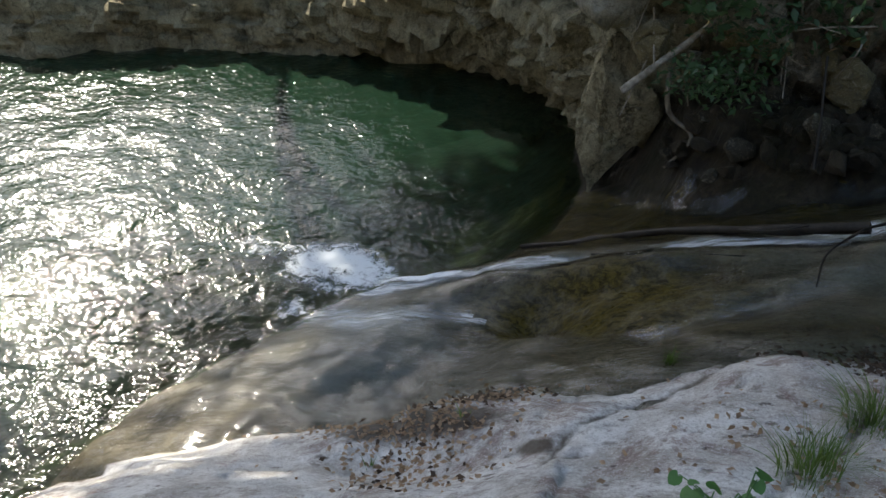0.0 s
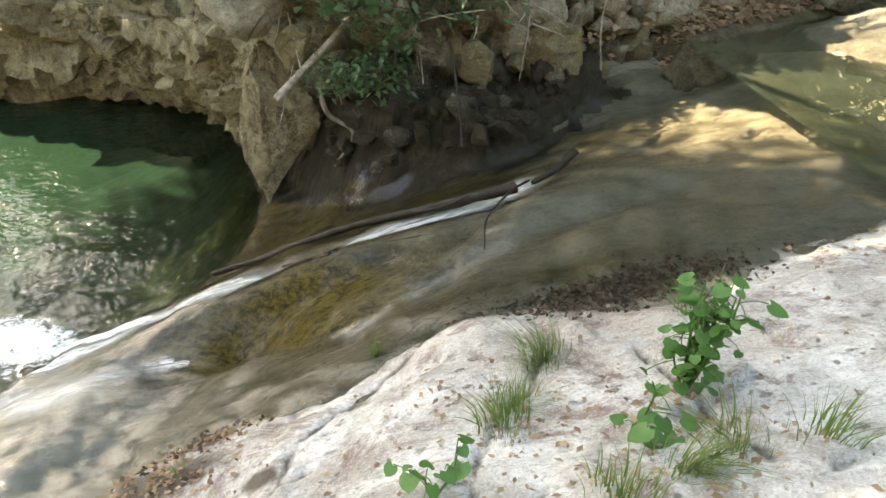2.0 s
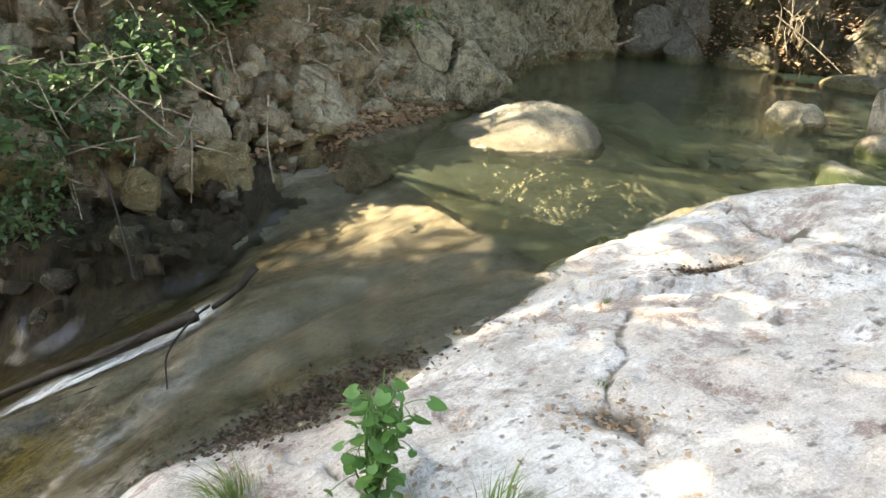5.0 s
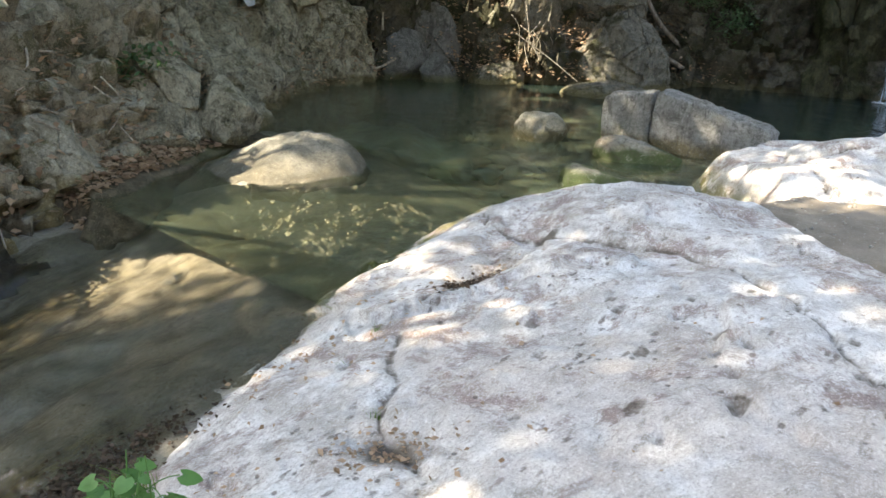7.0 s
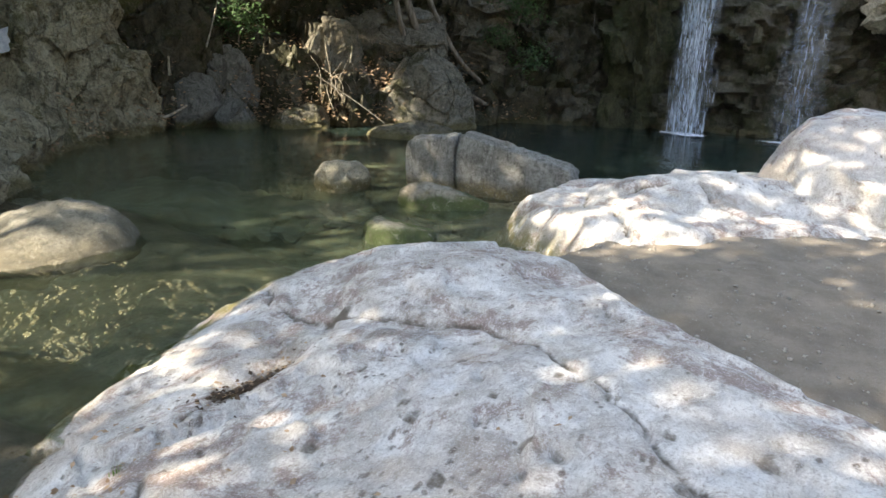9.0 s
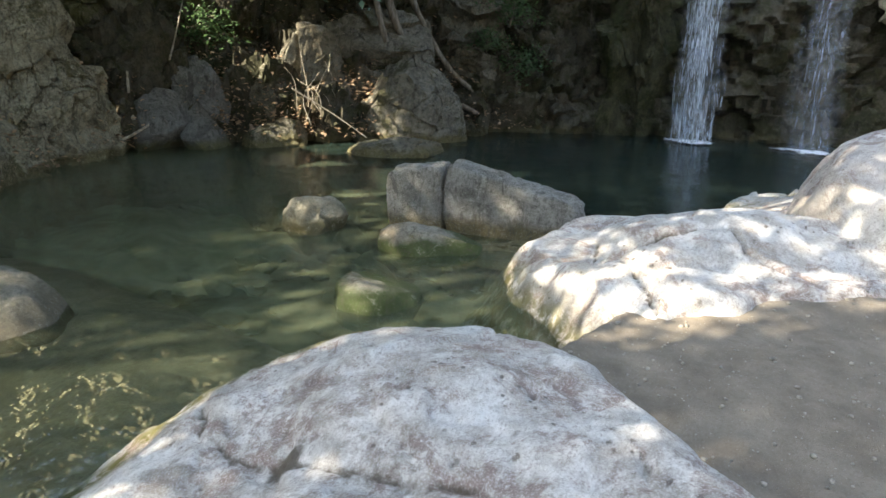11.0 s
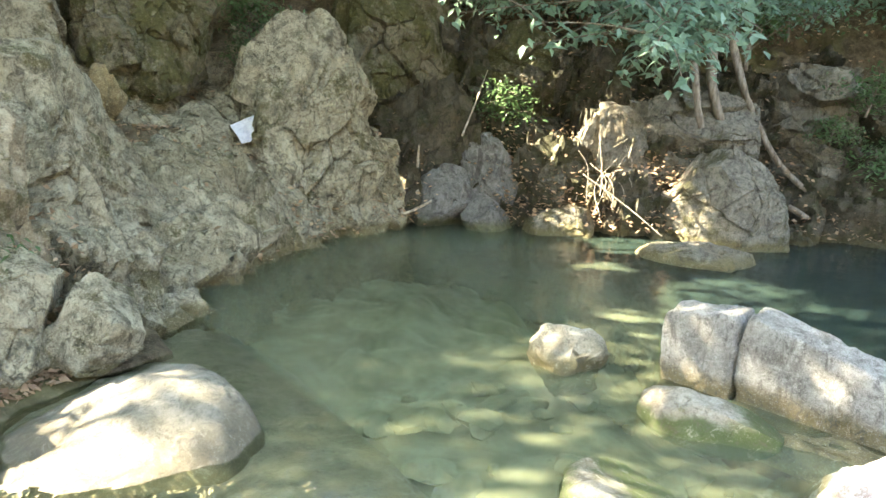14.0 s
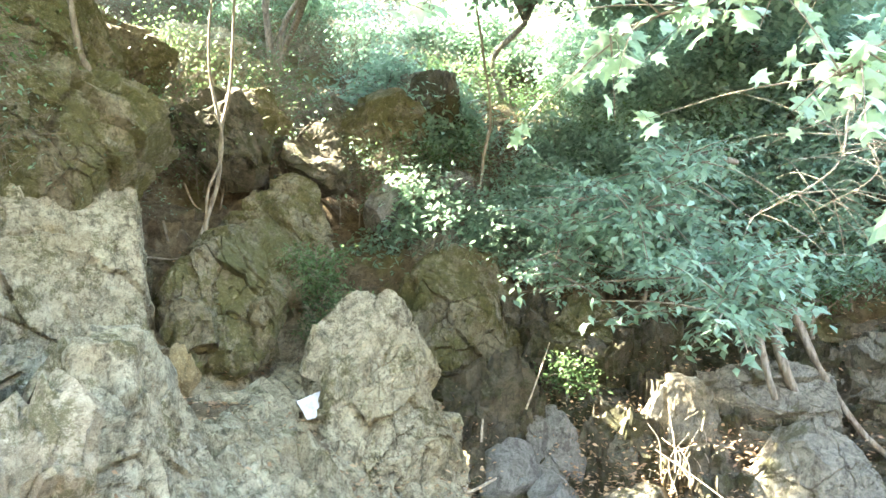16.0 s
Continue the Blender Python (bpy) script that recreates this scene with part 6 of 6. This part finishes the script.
pole("root", "thin root hanging over the rock", [(15.0, 7.2, 3.0), (14.8, 6.9, 2.2), (14.85, 6.75, 1.6)], 0.06, 0.05, BARK, 7, "root")
pole("dead_stick", "pale forked stick at the water's edge", [(11.35, 9.25, 0.30), (11.2, 9.0, 0.22), (11.7, 8.9, 0.42)], 0.035, 0.015, TWIG, 8)
pole("dead_stick", "pale stick standing against the wall", [(11.5, 9.1, 0.45), (11.55, 9.2, 0.8), (11.6, 9.25, 1.15)], 0.03, 0.015, TWIG, 9)
pole("dead_stick", "long pale stick leaning on the slope", [(12.2, 9.0, 1.3), (12.6, 9.2, 1.75), (13.0, 9.4, 2.25)], 0.016, 0.008, TWIG, 10)
pole("dead_stick", "pale stick among dry leaves", [(13.2, 7.5, 0.9), (13.6, 7.0, 0.5), (13.9, 6.55, 0.12)], 0.013, 0.007, TWIG, 11)
pole("dead_stick", "pale split stick jutting from the bank", [(1.75, 5.2, 0.15), (1.45, 4.95, -0.10), (1.2, 4.8, -0.32)], 0.018, 0.03, TWIG, 12)
pole("dead_root", "curling dead root on the bank", [(1.5, 5.1, -0.2), (1.55, 5.0, -0.5), (1.75, 4.95, -0.65), (1.6, 4.9, -0.9)], 0.02, 0.012, BARK, 13, "root")
pole("hanging_stick", "thin wet stick hanging down to the stream", [(2.42, 4.75, 0.12), (2.45, 4.5, -0.18), (2.47, 4.32, -0.46)], 0.007, 0.010, WETWOOD, 14)
pole("log", "dark wet log lying along the stream", [(0.70, 4.28, -1.44), (1.05, 4.18, -1.26), (1.38, 4.06, -1.05), (1.70, 3.93, -0.87), (2.0, 3.79, -0.70), (2.35, 3.62, -0.52), (2.66, 3.53, -0.39)], 0.016, 0.034, WETWOOD, 15, "log", 24, 0.7)
pole("log", "dark wet stub of wood at the head of the fall", [(2.75, 3.52, -0.36), (2.92, 3.62, -0.32), (3.08, 3.76, -0.27)], 0.014, 0.026, WETWOOD, 18, "log", 10, 0.5)
pole("twig", "dark wet twig caught in the stream", [(2.74, 3.56, -0.36), (2.60, 3.44, -0.37), (2.42, 3.22, -0.42), (2.36, 2.98, -0.47)], 0.009, 0.004, WETWOOD, 16)
pole("twig", "dark wet twig caught in the stream", [(1.25, 3.56, -0.92), (1.65, 3.44, -0.74), (2.15, 3.31, -0.56)], 0.008, 0.004, WETWOOD, 17)
pole("twig", "dark wet twig caught in the stream", [(2.05, 3.66, -0.62), (2.22, 3.56, -0.53), (2.38, 3.57, -0.46)], 0.010, 0.005, WETWOOD, 19)
for k in range(26):
    u, z = 6.9 + 2.6 * g.random(), 0.2 + 1.2 * g.random()
    o = face_at(u, z) + [0, -0.12, 0.1]
    pole("root", "thin dry root hanging from the bank", [o, o + g.normal(0, 0.12, 3) + [0, -0.10, -0.15], o + g.normal(0, 0.2, 3) + [0.05, -0.05, -0.42]], 0.010, 0.004, TWIG, 20 + k, "root", 8)


for k in range(18):
    o = np.array([13.3 + 0.9 * g.random(), 7.15 + 0.7 * g.random(), 0.25 + 0.3 * g.random()])
    d = np.array([g.normal(0, 0.2), g.normal(0.1, 0.15), 0.4 + 0.5 * g.random()])
    pole("dead_twig", "thin pale dead twig among the boulders", [o, o + d * 0.5 + g.normal(0, 0.06, 3), o + d + g.normal(0, 0.10, 3)], 0.009, 0.004, TWIG, 170 + k, "twig", 9)


# ---- small plants on the slab ----
def round_leaves(centres, size, seed):
    """Broad heart-shaped leaves."""
    g = np.random.default_rng(seed)
    vs, fs, o = [], [], 0
    lob = np.array([(0, 0.12), (0.28, -0.08), (0.5, 0.15), (0.52, 0.45), (0.34, 0.8), (0, 1.05), (-0.34, 0.8), (-0.52, 0.45), (-0.5, 0.15), (-0.28, -0.08)])
    for c in centres:
        s = size * (0.55 + 0.75 * g.random())
        a = g.random() * 2 * np.pi
        fwd = np.array([np.cos(a), np.sin(a), -0.25 - 0.3 * g.random()]); fwd /= np.linalg.norm(fwd)
        side = np.cross(fwd, [0.3 * g.normal(), 0.3 * g.normal(), 1]); side /= np.linalg.norm(side)
        nr = np.cross(side, fwd)
        pts = c + s * (lob[:, :1] * side + lob[:, 1:] * fwd - 0.35 * (lob[:, :1] ** 2) * nr + 0.06 * nr)
        vs.append(np.vstack([pts, c + s * 0.45 * fwd - 0.02 * s * nr]))
        fs.append(np.array([(i, (i + 1) % 10, 10) for i in range(10)]) + o); o += 11
    return np.vstack(vs), np.vstack(fs)


def herb(at, height, n, size, seed, label):
    g = np.random.default_rng(seed)
    ob = tagged(new("broadleaf_herb"), label, "plant", "herbs on the slab")
    ob.matrix_basis = pose(*at)
    stems, cs = [], []
    for k in range(max(2, n // 6)):
        e = np.array([g.normal(0, 0.04), g.normal(0, 0.04), height * (0.45 + 0.65 * g.random())])
        line = smooth_line([(0, 0, -0.02), e * 0.5 + [g.normal(0, 0.03), 0, 0.03], e], 8)
        stems.append(tube("s", line, np.linspace(0.005, 0.002, 8), 5))
        for j in range(6):
            o = line[2 + int(g.integers(6))]
            c = o + g.normal(0, 0.045, 3) * [1, 1, 0.5]
            cs.append(c); stems.append(tube("p", smooth_line([o, (o + c) / 2 + [0, 0, 0.01], c], 4), [0.002] * 4, 4))
    put("stem", joined("stem", stems), HERB, ob)
    v, f = round_leaves(cs, size, seed)
    put("leaves", mesh_of("leaves", v, f), HERB, ob)


def tuft(at, n, height, spread, seed, label, mat=None):
    """A tuft of grass: bent tapering blades."""
    g = np.random.default_rng(seed)
    a = g.random(n) * 2 * np.pi
    r = 1.7 * spread * g.random(n)
    o = np.stack([r * np.cos(a) * 0.6, r * np.sin(a) * 0.6, np.zeros(n) - 0.01], 1)
    h = height * (0.5 + 0.7 * g.random(n))
    d = np.stack([np.cos(a + g.normal(0, 0.6, n)), np.sin(a + g.normal(0, 0.6, n)), np.zeros(n)], 1)
    bend = (0.10 + 0.55 * g.random(n))[:, None] * h[:, None]
    d = d + np.array([g.normal(0, 0.7), g.normal(0, 0.7), 0])
    side = np.cross(d, [0, 0, 1.0]) * (0.0014 + 0.0014 * g.random(n))[:, None]
    rows = []
    for t in (0, 0.35, 0.7, 1.0):
        c = o + d * bend * t * t + np.stack([0 * h, 0 * h, h * (t - 0.25 * t * t)], 1)
        k = 1 - t * 0.95
        rows += [c + side * k, c - side * k]
    v = np.stack(rows, 1).reshape(-1, 3)
    k = np.arange(n)[:, None] * 8
    f = np.concatenate([k + np.array([[2 * i, 2 * i + 1, 2 * i + 3, 2 * i + 2]]) for i in range(3)], 0)
    me = mesh_of("grass_tuft", v, f)
    return put("grass_tuft", me, mat or GRASS, label=label, category="grass", group="grass tufts on the slab", at=pose(*at))


herb((2.66, 1.34, on_slab(2.66, 1.34)), 0.46, 90, 0.050, 601, "tall green plant with broad round leaves in a crack")
herb((2.42, 1.18, on_slab(2.42, 1.18)), 0.20, 12, 0.062, 602, "young green plant with round leaves on the slab")
herb((1.80, 1.08, on_slab(1.80, 1.08)), 0.17, 9, 0.050, 603, "small green plant with round leaves in a crack")
for k, (x, y, n, h) in enumerate(((2.15, 1.50, 170, 0.20), (2.08, 1.36, 120, 0.18), (2.32, 1.72, 190, 0.22), (2.45, 0.93, 120, 0.18), (2.24, 0.86, 90, 0.15), (2.62, 0.98, 90, 0.20), (2.85, 0.95, 60, 0.18), (1.72, 2.26, 40, 0.20), (4.28, 1.98, 24, 0.07), (3.92, 1.81, 16, 0.06),
                                  (3.64, 1.34, 26, 0.08), (2.95, 1.85, 60, 0.16), (0.95, 1.75, 14, 0.08), (0.62, 1.5, 14, 0.08), (5.6, 0.95, 8, 0.04))):
    tuft((x, y, on_slab(x, y)), n, 0.8 * h, 0.10 if n > 50 else 0.03, 620 + k, "tuft of thin green grass in a crack of the slab")
tuft((10.05, 3.85, 0.0), 30, 0.42, 0.12, 640, "tuft of dry reeds beside the broken slab")


# ---- dry leaves and pebbles ----
def litter(name, label, spots, size, seed, mat=None):
    v, f = leaf_cloud(spots, size, seed, (0.6, 1), 0.08)
    return put(name, mesh_of(name, v, f, False), mat or DRYLEAF, label=label, category="leaf litter", kind="stuff")


def scatter(n, cx, cy, rx, ry, seed):
    g = np.random.default_rng(seed)
    x, y = cx + rx * g.normal(size=n), cy + ry * g.normal(size=n)
    z = np.maximum(slab_z(x, y), bed_z(x, y)) + 0.006 + 0.012 * g.random(n)
    return np.stack([x, y, z], 1)


litter("dry_leaves", "dry brown leaves caught in hollows of the slab", np.vstack([
    scatter(500, 0.80, 1.66, 0.16, 0.22, 2), scatter(260, 0.93, 2.02, 0.14, 0.06, 3), scatter(120, 3.5, 1.12, 0.09, 0.10, 4), scatter(160, 0.45, 1.78, 0.2, 0.08, 14),
    scatter(120, 5.05, 1.95, 0.16, 0.05, 5), scatter(90, 2.62, 1.15, 0.12, 0.1, 6), scatter(160, 2.2, 1.35, 0.25, 0.3, 7), scatter(100, 4.0, 2.1, 0.3, 0.15, 8), scatter(200, 2.8, 1.3, 1.1, 0.6, 9), scatter(120, 2.4, 0.9, 0.25, 0.15, 10)]), 0.028, 701)
litter("rotten_leaves", "black rotting leaves packed into hollows of the slab", np.vstack([scatter(1500, 2.85, 2.27, 0.26, 0.075, 1), scatter(420, 4.96, 1.92, 0.11, 0.05, 11), scatter(220, 0.9, 2.03, 0.15, 0.05, 12), scatter(140, 0.80, 1.66, 0.14, 0.2, 13)]), 0.03, 703, DEBRIS)
pts = []
for k in range(4200):
    u = 12.6 + 7.6 * g.random()
    z = 0.05 + 3.4 * g.random() ** 1.4
    pts.append(face_at(u, z) + [0.15 * g.normal(), 0.15 * g.normal(), 0.12 * abs(g.normal())])
for k in range(900):
    x, y = 7.3 + 2.4 * g.random(), 9.5 + 1.4 * g.random()
    pts.append([x, y, float(ledge_soil(np.array([x]), np.array([y]))[0]) + 0.02])
for k in range(1500):
    u, z = 6.9 + 3.6 * g.random(), -0.2 + 1.3 * g.random()
    pts.append(face_at(u, z) + [0.1 * g.normal(), -0.1 + 0.1 * g.normal(), 0.06 * abs(g.normal())])
for k in range(1600):
    x = 4.3 + 2.2 * g.random()
    y = 5.45 + 0.46 * (x - 4.8) + 0.6 * g.random()
    pts.append([x, y, float(shelf_z(np.array([x]), np.array([y]))[0]) + 0.015 + 0.02 * g.random()])
for k in range(1100):
    u, z = 16.2 + 2.4 * g.random(), 0.05 + 1.3 * g.random()
    pts.append(slope_spot(u, z) + [0.12 * g.normal(), 0.12 * g.normal(), 0.05 * abs(g.normal())])
litter("fallen_leaves", "brown fallen leaves covering ledges and slope", np.array(pts), 0.075, 702)


def pebbles(name, label, n, seed):
    g = np.random.default_rng(seed)
    base, fc = ico(1)
    x, y = 5.0 + 4.2 * g.random(n), -3.6 + 5.0 * g.random(n)
    ok = sand_edge(x, y) > 0.0
    x, y = x[ok], y[ok]
    r = 0.004 + 0.013 * g.random(len(x)) ** 4
    c = np.stack([x, y, sand_z(x, y) + r * 0.3], 1)
    jit = 1 + 0.35 * g.normal(size=(len(x), len(base), 1)) * 0.5
    v = (c[:, None] + base[None] * jit * r[:, None, None] * np.array([1.2, 1, 0.7])).reshape(-1, 3)
    f = (np.arange(len(x))[:, None, None] * len(base) + fc[None]).reshape(-1, 3)
    return put(name, mesh_of(name, v, f), plain("pebble", (0.20, 0.185, 0.155), (0.37, 0.345, 0.30), 25, 0.9, 0.2), label=label, category="pebbles", kind="stuff")


pebbles("pebbles", "small pale pebbles strewn over the sand", 2200, 705)

# ---- a sheet left on the ledge ----
bm = bmesh.new()
bmesh.ops.create_grid(bm, x_segments=10, y_segments=10, size=0.5)
for vert in bm.verts:
    vert.co.x *= 0.42; vert.co.y *= 0.30
    vert.co.z = 0.015 * math.sin(vert.co.x * 14 + vert.co.y * 6) + 0.012 * math.cos(vert.co.y * 19 - vert.co.x * 4)
    vert.co.x, vert.co.y = 0.9 * vert.co.x - 0.5 * vert.co.y, 0.42 * vert.co.x + 0.9 * vert.co.y
bmesh.ops.solidify(bm, geom=bm.faces[:], thickness=0.006)
me = bpy.data.meshes.new("white_sheet"); bm.to_mesh(me); bm.free()
put("white_sheet", me, plain("white_paper", (0.28, 0.30, 0.34), (0.44, 0.46, 0.50), 9, 0.8, 0.1), label="crumpled white sheet lying on the rock ledge", category="sheet", at=pose(9.2, 9.68, 1.38, 57, 0, -25))
